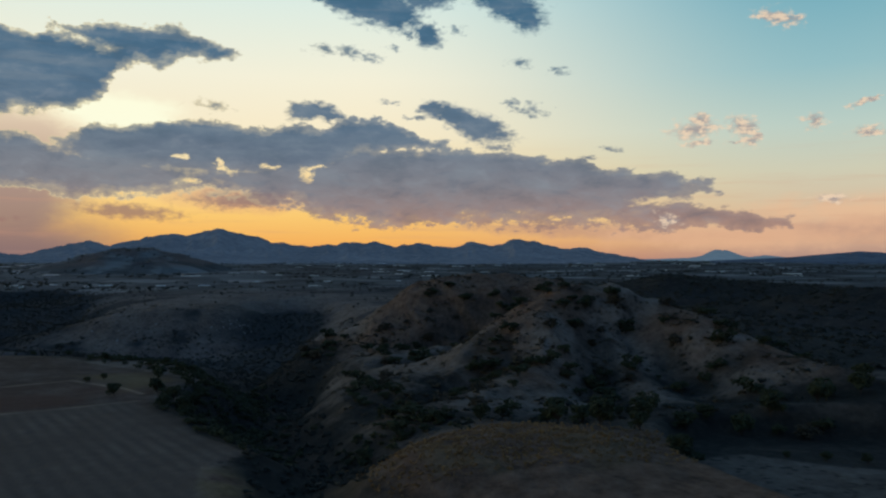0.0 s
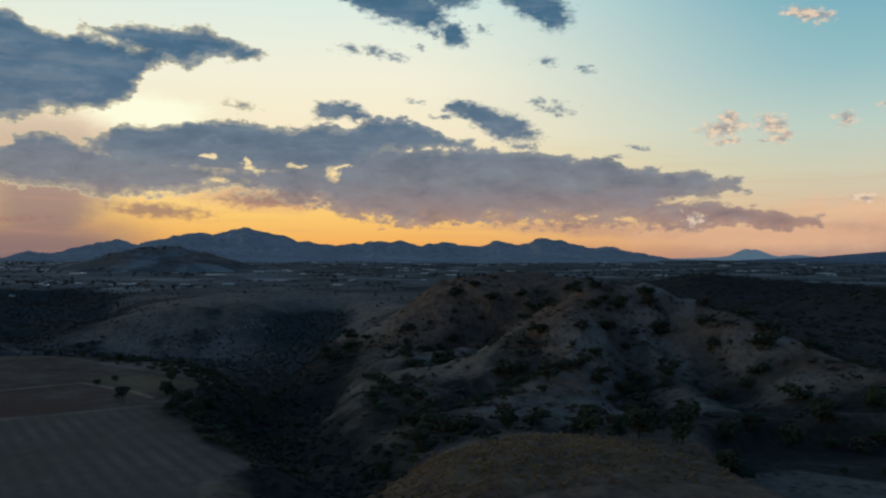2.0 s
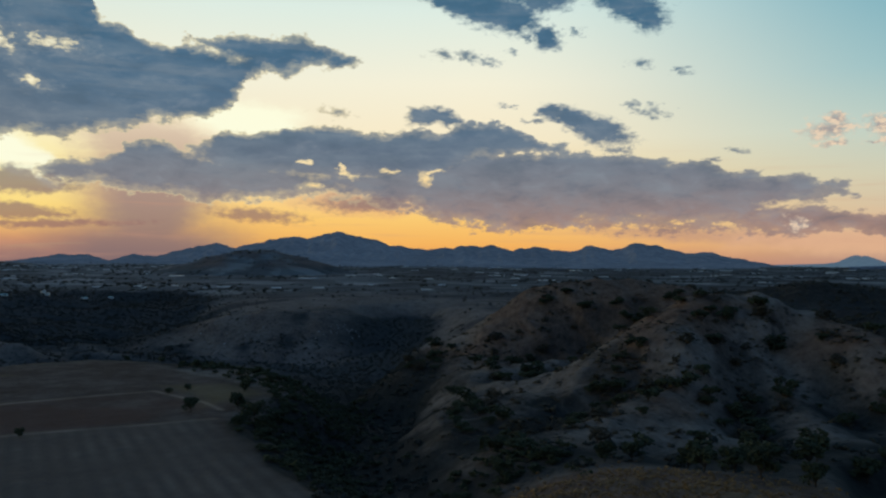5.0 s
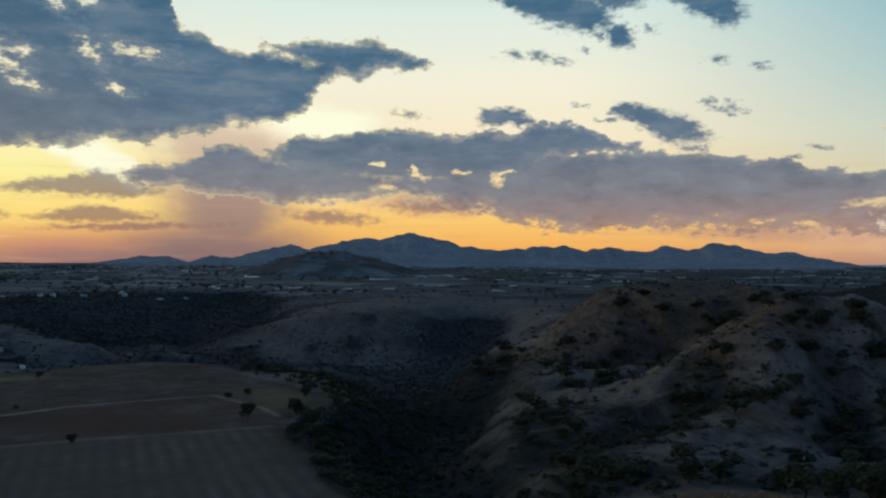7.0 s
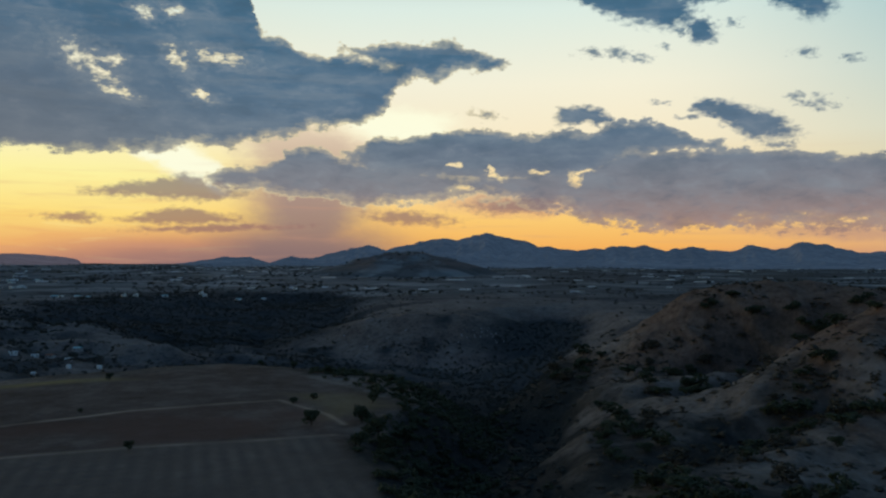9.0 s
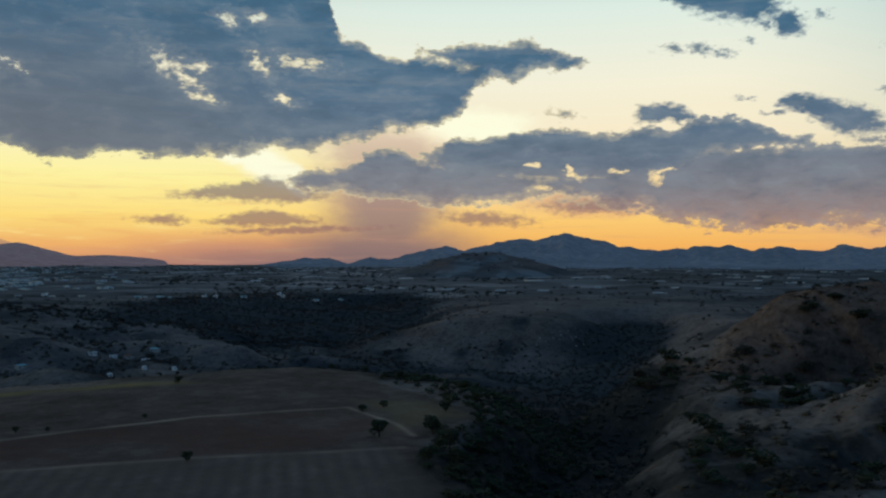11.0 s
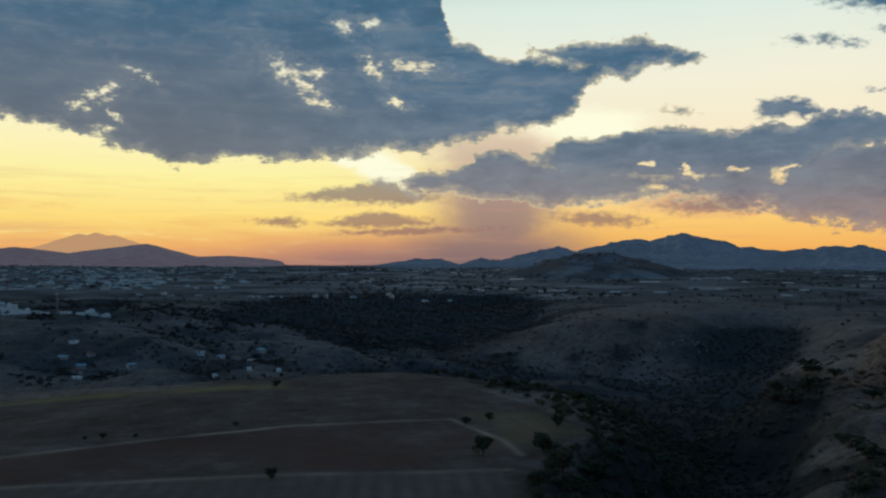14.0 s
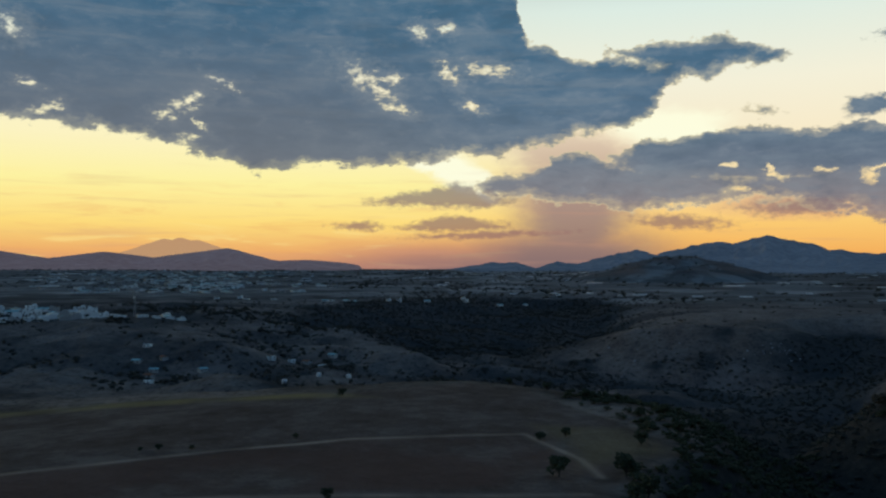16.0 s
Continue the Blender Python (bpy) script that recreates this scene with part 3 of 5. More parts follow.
KNOLL = [(78, 300, 1, 24), (104, 320, 12, 27), (130, 346, 25, 29), (158, 376, 37, 29), (184, 380, 38, 29), (197, 369, 32, 27), (205, 347, 25, 24), (211, 320, 18, 22), (213, 288, 13, 20), (212, 250, 8, 18)]
# dry ravines that run down the two hills: x, y, depth, width
RAVINES = [
    [(160, 356, 1, 7), (153, 335, 5, 9), (146, 310, 7, 11), (136, 281, 5, 12)], [(124, 323, 2, 6), (108, 317, 5, 8), (90, 312, 5, 9), (67, 290, 4, 10)],
    [(187, 348, 1, 6), (184, 325, 4, 8), (178, 300, 5, 10), (168, 268, 4, 10)], [(154, 478, 1, 7), (146, 465, 5, 9), (126, 460, 6, 10), (100, 446, 6, 12)],
    [(176, 486, 1, 7), (166, 462, 4, 9), (140, 432, 6, 12), (112, 410, 6, 14), (84, 392, 5, 14)],
]
DOME = [(86, 462, 4, 28), (98, 478, 18, 36), (123, 498, 37, 42), (150, 500, 41, 44), (176, 492, 41, 42), (205, 480, 36, 42), (250, 470, 24, 46)]
PALE_HILL = [(-130, 775, -8, 40), (-85, 775, 4, 44), (-40, 775, 9, 44), (-5, 775, 7, 40), (18, 800, 5, 36)]
SADDLE = [(168, 400, 22, 30), (178, 440, 16, 30), (180, 470, 26, 34)]
WOODED_HILL = [(405, 830, 24, 60), (448, 790, 36, 60), (490, 765, 31, 60), (560, 720, 24, 70)]
EAST_HILL = [(390, 560, 18, 50), (440, 520, 30, 50), (520, 470, 34, 60)]
TRACK = [(-170, 255, 0, 1), (-139, 290, 0, 1), (-121, 312, 0, 1), (-98, 335, 0, 1), (-56, 358, 0, 1), (-35, 334, 0, 1), (-27, 318, 0, 1)]
FLAT_TRACK = [(146, 233, 0, 1), (146.2, 223, 0, 1), (147.3, 211, 0, 1), (152, 208, 0, 1), (158, 205, 0, 1)]
BERM = [(-190, 215, 0, 1), (-117, 262, 0, 1), (-74, 284, 0, 1), (-27, 303, 0, 1)]


def peak(az, el, reach_left, reach_right, sharp=1.0):
    return az, el, reach_left, reach_right, sharp


# mountains on the rim of the plain: bearing, apparent height and reach to either side, all in degrees
RANGE = [
    peak(-8.2, 1.22, 4.6, 5.5), peak(-4.6, 1.47, 5.5, 6.0), peak(-3.2, 1.72, 7.0, 12.0), peak(-0.2, 2.10, 6.5, 7.2), peak(-1.2, 1.75, 9.0, 14.0), peak(2.2, 1.68, 7.0, 2.9),
    peak(4.4, 0.90, 4.0, 4.0), peak(6.8, 1.10, 5.5, 6.0), peak(8.8, 1.27, 6.5, 9.0), peak(10.0, 1.28, 6.0, 4.4), peak(12.9, 1.18, 4.4, 4.6), peak(14.5, 1.00, 3.6, 4.2),
    peak(16.6, 1.20, 3.6, 5.6), peak(18.4, 1.00, 4.0, 4.0), peak(19.6, 1.42, 3.8, 7.0), peak(20.8, 1.28, 5.0, 2.9), peak(23.9, 0.81, 4.6, 4.2), peak(26.0, 0.43, 3.6, 1.4),
    peak(-12.8, 0.48, 1.6, 2.0), peak(-17.3, 0.42, 2.4, 3.0), peak(-15.9, 0.48, 3.4, 1.4), peak(-10.6, 0.38, 3.0, 2.4),
]
NEAR_RANGE = [peak(38.2, 0.24, 5.5, 3.0), peak(41.0, 0.55, 6.0, 6.0), peak(45.0, 0.66, 5.0, 9.0), peak(-50.5, 1.46, 9.0, 9.0), peak(-41.8, 1.0, 7.0, 8.0), peak(-34.4, 1.27, 9.0, 4.6), peak(-35.2, 1.08, 6.0, 7.0), peak(-29.5, 0.56, 5.0, 3.4, 0.35)]


def skyline(az, peaks):
    top = np.zeros_like(az)
    for at, el, left, right, sharp in peaks:
        reach = np.where(az < at, left, right)
        top = np.maximum(top, el * np.clip(1 - (np.sqrt((az - at) ** 2 + 0.06) - 0.245) / reach, 0, 1) ** sharp)
    return top


# pale washed-out knobs and cuttings: x, y, reach
BARE = [(-60, 715, 60), (-20, 700, 45), (-100, 735, 45), (-50, 765, 62), (-203, 608, 32), (-262, 618, 30), (-364, 682, 34), (-235, 640, 26), (-300, 520, 40), (-215, 530, 34), (-40, 745, 46), (-85, 760, 34), (-330, 470, 50), (-420, 560, 60), (-350, 600, 40), (-150, 640, 20), (-480, 500, 60)]
WOODS = [
    [(-400, 770), (-430, 960), (-370, 1180), (-200, 1220), (-120, 1040), (-115, 900), (-135, 770), (-210, 710), (-290, 700)],
    [(-190, 590), (-110, 560), (-60, 620), (-90, 700), (-170, 690)],
    [(-330, 520), (-250, 500), (-180, 470), (-120, 470), (-140, 520), (-240, 575)],
    [(44, 218), (110, 214), (150, 226), (190, 228), (280, 232), (380, 270), (260, 262), (150, 258), (100, 248), (52, 244)],
    [(232, 290), (230, 340), (222, 390), (250, 450), (290, 540), (400, 460), (340, 300)],
    [(330, 420), (560, 420), (640, 800), (380, 880), (300, 700), (280, 520)],
    [(96, 198), (112, 192), (134, 214), (190, 214), (260, 216), (340, 236), (150, 236), (96, 224)],
    [(-120, 470), (-60, 432), (-20, 402), (14, 420), (0, 520), (-60, 560), (-140, 545)],
    [(2, 225), (-16, 290), (-12, 330), (-6, 360), (-26, 400), (10, 420), (24, 320), (16, 225)],
]


def woods(x, y):
    """1 in the thick scrub, ragged at its edges."""
    wx, wy = x + 34 * fractal(x, y, 80, 4, 91), y + 34 * fractal(x, y, 80, 4, 92)
    return np.max([smooth(inside(wx, wy, area), -16, 20) for area in WOODS], axis=0)


def terrain(x, y):
    """Height of the land, and what covers it."""
    x, y = np.asarray(x, float), np.asarray(y, float)
    r, az = np.hypot(x, y), np.degrees(np.arctan2(x, y))
    front = smooth(y, -400, 100)
    z = 13 + 34 * smooth(r, 1300, 4400) + 5 * fractal(x, y, 260, 4, 3) * smooth(r, 500, 900)
    z = z - 7 * smooth(np.hypot(x - 60, y - 330), 340, 130)
    cut = 0.0
    wx, wy = x + 16 * fractal(x, y, 70, 3, 11), y + 16 * fractal(x, y, 70, 3, 12)
    for line in (GULLY, SIDE_GULLY, BACK_VALLEY, LEFT_VALLEY, WEST_BRANCH, WEST_BASIN, BEHIND_FIELD, RIGHT_VALLEY):
        d, floor, width = along(wx, wy, line)
        k = 1 / (1 + (d / (1.25 * width)) ** 3.6)
        z = z + (floor - z) * k
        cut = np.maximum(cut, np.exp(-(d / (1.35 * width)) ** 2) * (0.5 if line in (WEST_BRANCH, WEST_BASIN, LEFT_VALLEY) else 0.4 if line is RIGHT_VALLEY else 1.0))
    # side ravines on the slopes of the valleys
    ribs = fractal(x, y, 60, 4, 21, True)
    z = z - 9 * (ribs - 0.45) * smooth(cut, 0.02, 0.3) * smooth(cut, 1.0, 0.55) * smooth(y, 380, 520)
    # hills on the right
    hill = np.zeros_like(z)
    wx, wy = x + 7 * fractal(x, y, 45, 3, 31), y + 7 * fractal(x, y, 45, 3, 32)
    for line, foot in ((KNOLL, 1), (DOME, -6), (SADDLE, 2), (WOODED_HILL, 8), (EAST_HILL, 8), (PALE_HILL, -24)):
        d, top, width = along(wx, wy, line)
        rise = (top - foot) * (np.exp(-(d / (1.25 * width)) ** 2) * 0.75 + 0.25 / (1 + (d / width) ** 2)) - 0.6 * np.maximum(d - 1.6 * width, 0)
        both = foot + rise - z
        z = z + 0.5 * (both + np.sqrt(both * both + 16)) - 2 * np.exp(-((both / 6) ** 2))
        hill = np.maximum(hill, np.exp(-(d / (1.9 * width)) ** 2) * (0.4 if line is PALE_HILL else 1.0))
    spurs = fractal(x - 0.6 * y, y + 0.6 * x, 52, 4, 41, True)
    z = z + hill * (7.0 * (spurs - 0.62) * smooth(z, 42, 20) + 2.2 * fractal(x, y, 9, 2, 43) + 1.6 * (fractal(x + 0.3 * y, y * 0.5, 17, 3, 42, True) - 0.55))
    dry = np.zeros_like(z)
    rx, ry = x + 9 * fractal(x, y, 24, 3, 47), y + 9 * fractal(x, y, 24, 3, 48)
    for line in RAVINES:
        d, depth, width = along(rx, ry, line)
        z = z - depth * np.exp(-(d / width) ** 2)
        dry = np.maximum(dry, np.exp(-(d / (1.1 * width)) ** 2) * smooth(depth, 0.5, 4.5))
    z = z + (1 - hill) * (2.2 * fractal(x, y, 28, 4, 45) + 1.4 * (fractal(x, y, 16, 3, 46, True) - 0.5)) * smooth(y, 200, 330) * smooth(r, 1500, 900)
    # low mound under the camera's start, and the flat beside it
    mound = np.exp(-(((x - 62 - 0.1 * (y - 180)) / 40) ** 2 + ((y - 178) / 36) ** 2) ** 1.6)
    z = z + mound * (9.0 + 3.0 * fractal(x, y, 25, 3, 44) + 1.2 * fractal(x, y, 7, 2, 49) - z) * 0.95
    flat_right = smooth(inside(x, y, [(104, 120), (104, 172), (117, 205), (132, 231), (150, 236), (194, 216), (260, 205), (330, 150), (260, 60)]), -6, 6)
    z = z + flat_right * (-3.5 - z)
    # farmed terrace
    sd = inside(x + 5 * fractal(x, y, 30, 3, 51), y + 5 * fractal(x, y, 30, 3, 52), FIELD)
    terrace = smooth(sd, -26 - 30 * smooth(y, 340, 420), 3)
    level = 2.6 + 2.4 * np.exp(-((x + 95) ** 2 + (y - 428) ** 2) / 60 ** 2) - 9 * smooth(-x, 130, 300)
    z = z + terrace * (level + 0.5 * fractal(x, y, 40, 3, 53) - z)
    field = smooth(sd, -1.5, 1.5)
    # knobs by the hamlet
    for kx, ky, kr, kh in ((-203, 612, 26, 9), (-262, 622, 24, 8), (-238, 470, 30, 8), (-364, 680, 40, 8), (-150, 640, 22, 5), (-300, 560, 26, 7)):
        z = z + kh * np.exp(-(((x - kx) / kr) ** 2 + ((y - ky) / (kr * 0.8)) ** 2))
    z = z + 7 * (fractal(x, y, 85, 4, 55, True) - 0.5) * smooth(-x, 110, 190) * smooth(y, 450, 540) * smooth(r, 1250, 950)
    # the small mountain in the middle distance
    u, v = (x + 235) / 255, (y - 2480) / 420
    q = np.hypot(u + 0.08 * fractal(x, y, 160, 3, 71), v)
    z = z + 70 * np.clip(1.05 - q, 0, 0.82) ** 0.8 * (1 + 0.12 * u) * (1 - 0.45 * (1 - fractal(x, y, 190, 4, 72, True))) + 5 * smooth(q, 0.62, 0.55) + 4 * smooth(q, 0.36, 0.31)
    bare = np.zeros_like(z)
    for kx, ky, kr in BARE:
        bare = np.maximum(bare, np.exp(-((((x - kx) / kr) ** 2 + ((y - ky) / (0.7 * kr)) ** 2) ** 1.5)))
    bare = bare * smooth(fractal(x, y, 30, 4, 87), -0.4, 0.0)
    cover = dict(
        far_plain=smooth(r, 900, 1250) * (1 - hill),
        field=field,
        furrow=field * smooth(inside(x, y, LOWER_FIELD), -2, 2),
        straw=np.maximum(0.4 * smooth(inside(x, y, [(-34, 322), (-14, 352), (-32, 378), (-58, 372), (-40, 345)]), -5, 8) * smooth(fractal(x, y, 18, 3, 78), -0.4, 0.1),
                         smooth(inside(x, y, [(-120, 398), (-140, 404), (-214, 392), (-330, 322), (-320, 304), (-218, 372)]), -5, 5) * (0.55 + fractal(x, y, 20, 3, 79))) * 0.8 + 0.16 * smooth(mound, 0.5, 0.95) * smooth(fractal(x, y, 16, 4, 86), 0.0, 0.2) + 0.4 * smooth(np.hypot(x - 12, y - 188), 30, 8) * (1 - field) * smooth(fractal(x, y, 8, 3, 77), -0.15, 0.2),
        track=np.maximum(np.exp(-(along(x, y, TRACK)[0] / 1.1) ** 2) * (0.8 + fractal(x, y, 12, 3, 88)), np.maximum((0.45 + fractal(x, y, 14, 3, 89)) * np.exp(-(along(x, y, BERM)[0] / 1.2) ** 2), np.exp(-(along(x, y, FLAT_TRACK)[0] / 1.5) ** 2))),
        rust=np.maximum(np.maximum(np.maximum(smooth(mound, 0.02, 0.3), (1 - field) * smooth(inside(x, y, [(-4, 110), (-4, 198), (8, 212), (30, 205), (75, 218), (100, 204), (108, 165), (102, 110)]), -4, 6)), 0.85 * smooth(q, 1.0, 0.75) * smooth(fractal(x, y * 0.4, 60, 4, 104), -0.35, 0.1)), hill * np.maximum(smooth(fractal(x, y, 48, 4, 82) + 0.012 * (z - 20), 0.02, 0.25), 0.8 * smooth(y - 0.12 * x, 395, 430) * smooth(fractal(x, y, 26, 4, 85), -0.4, 0.1))),
        red_soil=field * smooth(inside(x, y, [(-20, 318), (-58, 356), (-100, 333), (-140, 288), (-175, 250), (-190, 218), (-118, 264), (-74, 286), (-28, 305)]), -3, 5) * smooth(fractal(x, y, 34, 4, 83), -0.3, 0.12) * 0.75,
        # scrub floor and dark ground, plus shade painted into hollows between spurs
        litter_shade=(1 - bare) * np.clip(0.62 * hill * smooth(x, 112, 78) * smooth(y, 360, 320) * smooth(fractal(x, y, 15, 3, 103), -0.2, 0.1) + 0.9 * smooth(x, 76, 54) * smooth(y, 235, 285) * smooth(y, 600, 540) * smooth(x, 30, 46) * smooth(fractal(x, y, 24, 4, 96), -0.4, 0.05) * (1 - mound) + 0.75 * smooth(fractal(x, y, 46, 4, 101), -0.08, 0.12) * smooth(r, 430, 520) * smooth(x, 60, -60) * smooth(y, 1300, 900) * (1 - field) + 0.9 * woods(x, y) + 1.25 * smooth(cut, 0.35, 0.85) * (1 - field) * (1 - 0.9 * mound) * (1 - flat_right) + smooth(fractal(x, y, 90, 5, 84), 0.06, 0.2) * 0.6 * (1 - field) * (1 - hill * 0.6) * (1 - mound) + np.maximum(hill * smooth(spurs, 0.5, 0.36) * 0.6, 0.6 * smooth(dry, 0.25, 0.75)) + (0.88 - 0.6 * smooth(inside(x, y, [(106, 170), (117, 204), (141, 206), (152, 191), (165, 181), (175, 150), (107, 140)]), -1, 2)) * flat_right + 0.7 * smooth(x, 50, 130) * smooth(y, 540, 640) * (1 - hill) * smooth(fractal(x * 0.45, y, 60, 4, 94), -0.2, 0.1), 0, 1),
        # stone of the small mountain, and a haze tint painted on by distance
        rock_haze=np.maximum(0.3 * smooth(q, 1.0, 0.8), 0.22 * smooth(r, 430, 620) * (1 - hill) * (1 - field)),
    )
    cover["bare"] = bare
    cover["hill"], cover["cut"], cover["mound"], cover["flat"] = hill, cut, mound, flat_right
    return z, cover


def ground_at(x, y):
    return float(terrain(np.array([x]), np.array([y]))[0][0])


def mesh_from(name, verts, faces, mat, smooth_faces=False):
    """A mesh from numpy arrays; all faces have the same number of corners."""
    me = bpy.data.meshes.new(name)
    count, corners = faces.shape
    me.vertices.add(len(verts))
    me.vertices.foreach_set("co", np.ascontiguousarray(verts, np.float32).ravel())
    me.loops.add(count * corners)
    me.loops.foreach_set("vertex_index", np.ascontiguousarray(faces, np.int32).ravel())
    me.polygons.add(count)
    me.polygons.foreach_set("loop_start", np.arange(0, count * corners, corners, dtype=np.int32))
    me.polygons.foreach_set("use_smooth", np.full(count, smooth_faces))
    me.update(calc_edges=True)
    me.materials.append(mat)
    return me


def build_ground():
    turn = np.concatenate([np.arange(-180, -60, 4.0), np.arange(-60, 56, 0.195), np.arange(56, 180, 4.0)])
    rings, r = [0.02, 40, 80, 110, 130], 145.0
    while r < 4860:
        rings.append(r)
        r += 1.4 if r < 480 else 1.4 + (r - 480) * 0.0042 if r < 2600 else 11.0
    rings.append(4870.0)
    rr, aa = np.meshgrid(np.array(rings), np.radians(turn), indexing="ij")
    x, y = rr * np.sin(aa), rr * np.cos(aa)
    z, cover = terrain(x, y)
    rows, cols = x.shape
    index = np.arange(rows * cols).reshape(rows, cols)
    nxt = np.roll(index, -1, axis=1)
    faces = np.stack([index[:-1], nxt[:-1], nxt[1:], index[1:]], -1).reshape(-1, 4)[:, ::-1]
    me = mesh_from("ground", np.stack([x, y, z], -1).reshape(-1, 3), faces, ground_material(), True)
    for key in ("far_plain", "field", "furrow", "straw", "track", "rust", "red_soil", "litter_shade", "rock_haze"):
        layer = me.attributes.new(key, "FLOAT", "POINT")
        layer.data.foreach_set("value", np.clip(cover[key], 0, 1).astype(np.float32).ravel())
    return tagged(new("ground", me), "dry dusk valley of pale hills, ploughed field and dark gullies", "ground", kind="structure")


build_ground()


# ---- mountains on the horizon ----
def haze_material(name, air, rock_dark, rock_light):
    """Distant slopes; an even emission stands in for the lit evening air before them."""
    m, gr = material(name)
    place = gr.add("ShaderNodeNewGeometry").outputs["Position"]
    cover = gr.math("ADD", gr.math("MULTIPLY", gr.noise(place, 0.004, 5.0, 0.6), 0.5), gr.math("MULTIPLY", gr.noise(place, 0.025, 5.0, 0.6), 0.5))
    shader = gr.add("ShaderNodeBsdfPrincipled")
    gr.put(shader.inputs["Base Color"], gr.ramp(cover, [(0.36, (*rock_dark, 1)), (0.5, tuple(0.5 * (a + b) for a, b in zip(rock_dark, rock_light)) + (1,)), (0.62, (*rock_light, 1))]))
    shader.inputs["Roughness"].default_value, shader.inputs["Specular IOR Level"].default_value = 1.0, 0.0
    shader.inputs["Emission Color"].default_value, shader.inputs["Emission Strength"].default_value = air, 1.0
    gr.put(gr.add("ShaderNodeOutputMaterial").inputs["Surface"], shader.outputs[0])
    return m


def mountains(name, label, peaks, crest, depth, mat, seed, roughness=0.05, step_deg=0.08):
    """A range along the rim of the plain, with spurs running down to it."""
    low = min(p[0] - p[2] for p in peaks) - 0.5
    high = max(p[0] + p[3] for p in peaks) + 0.5
    az = np.arange(low, high, step_deg)
    rr, aa = np.meshgrid(np.concatenate([np.linspace(crest - depth, crest, 70), crest + np.array([15.0, 60, 140])]), az, indexing="ij")
    line = skyline(aa, peaks)
    jag = roughness * fractal(aa * 60, aa * 0 + 3, 34, 5, seed)
    top = 50 + np.radians(line + jag * smooth(line, 0.05, 0.3)) * crest
    x, y = rr * np.sin(np.radians(aa)), rr * np.cos(np.radians(aa))
    base = 12 + 34 * smooth(rr, 1300, 4400)
    s = np.clip((rr - (crest - depth)) / depth, 0, 1)
    spur = fractal(aa * 60 + 18 * fractal(aa * 60, rr, 120, 3, seed + 5), rr * 0.22, 75, 5, seed + 9, True)
    climb = s ** 1.5 * (1 - 0.75 * (1 - spur) * smooth(s, 0.0, 0.25) * smooth(s, 1.0, 0.72))
    z = base - 3 + (top - base + 3) * climb * np.where(rr > crest, 1 - (rr - crest) / 160, 1)
    rows, cols = x.shape
    index = np.arange(rows * cols).reshape(rows, cols)
    faces = np.stack([index[:-1, :-1], index[1:, :-1], index[1:, 1:], index[:-1, 1:]], -1).reshape(-1, 4)[:, ::-1]
    me = mesh_from(name, np.stack([x, y, z], -1).reshape(-1, 3), faces, mat, True)
    return tagged(new(name, me), label, "mountains", kind="structure")


# the ranges' blue and mauve are emitted haze, not the rock's colour
HAZED_ROCK = haze_material("hazed_blue_mountain", (0.020, 0.035, 0.059, 1), (0.04, 0.05, 0.065), (0.19, 0.185, 0.195))
mountains("backdrop_mountains", "blue dusk mountain range on the horizon", RANGE, 4400, 1250, HAZED_ROCK, 61, 0.2)
mountains("backdrop_mountains_near", "low dark mountain ridges beyond the plain", [p for p in NEAR_RANGE if p[0] > 0], 3950, 700, haze_material("hazed_dark_mountain", (0.011, 0.022, 0.042, 1), (0.03, 0.035, 0.05), (0.12, 0.13, 0.15)), 66, 0.03)
mountains("backdrop_mountains_west", "hazy mauve hills under the yellow sky", [p for p in NEAR_RANGE if p[0] < 0], 4300, 800, haze_material("hazed_mauve_mountain", (0.066, 0.058, 0.074, 1), (0.05, 0.045, 0.05), (0.2, 0.17, 0.17)), 68, 0.03)
# farthest peaks: haze colour is emitted by the slopes themselves
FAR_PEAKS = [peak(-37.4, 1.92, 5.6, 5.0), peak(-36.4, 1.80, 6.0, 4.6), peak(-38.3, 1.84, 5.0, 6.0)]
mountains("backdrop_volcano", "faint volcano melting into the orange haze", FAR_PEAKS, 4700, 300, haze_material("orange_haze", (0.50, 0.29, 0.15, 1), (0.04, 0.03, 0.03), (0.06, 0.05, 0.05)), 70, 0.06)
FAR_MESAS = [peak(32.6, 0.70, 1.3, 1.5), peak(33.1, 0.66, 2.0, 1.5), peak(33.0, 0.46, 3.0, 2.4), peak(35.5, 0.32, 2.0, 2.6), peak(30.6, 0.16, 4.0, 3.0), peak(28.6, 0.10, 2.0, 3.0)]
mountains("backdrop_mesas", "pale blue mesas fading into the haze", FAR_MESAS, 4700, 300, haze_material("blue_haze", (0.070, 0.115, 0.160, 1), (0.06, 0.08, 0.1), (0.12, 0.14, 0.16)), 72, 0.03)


# ---- helpers for things ----
def part(name, bm, mat, parent, label=""):
    """Links a bmesh as one mesh object under a thing or part."""
    me = bpy.data.meshes.new(name)
    bm.to_mesh(me)
    bm.free()
    me.materials.append(mat)
    ob = new(name, me)
    ob.parent = parent
    return tagged(ob, label)


def thing(name, label, category, group="", kind="", place=(0, 0, 0)):
    ob = new(name)
    ob.empty_display_size = 0.5
    ob.location = place
    return tagged(ob, label, category, group, kind)


def box(bm, x, y, z, sx, sy, sz, bevel=0.0):
    """A block with its middle at x, y and its foot at z."""
    made = bmesh.ops.create_cube(bm, size=1.0, matrix=Matrix.Translation((x, y, z + sz / 2)) @ Matrix.Diagonal((sx, sy, sz, 1)))
    if bevel:
        edges = list({e for v in made["verts"] for e in v.link_edges})
        bmesh.ops.bevel(bm, geom=edges, offset=bevel, segments=1, affect="EDGES")
    return bm


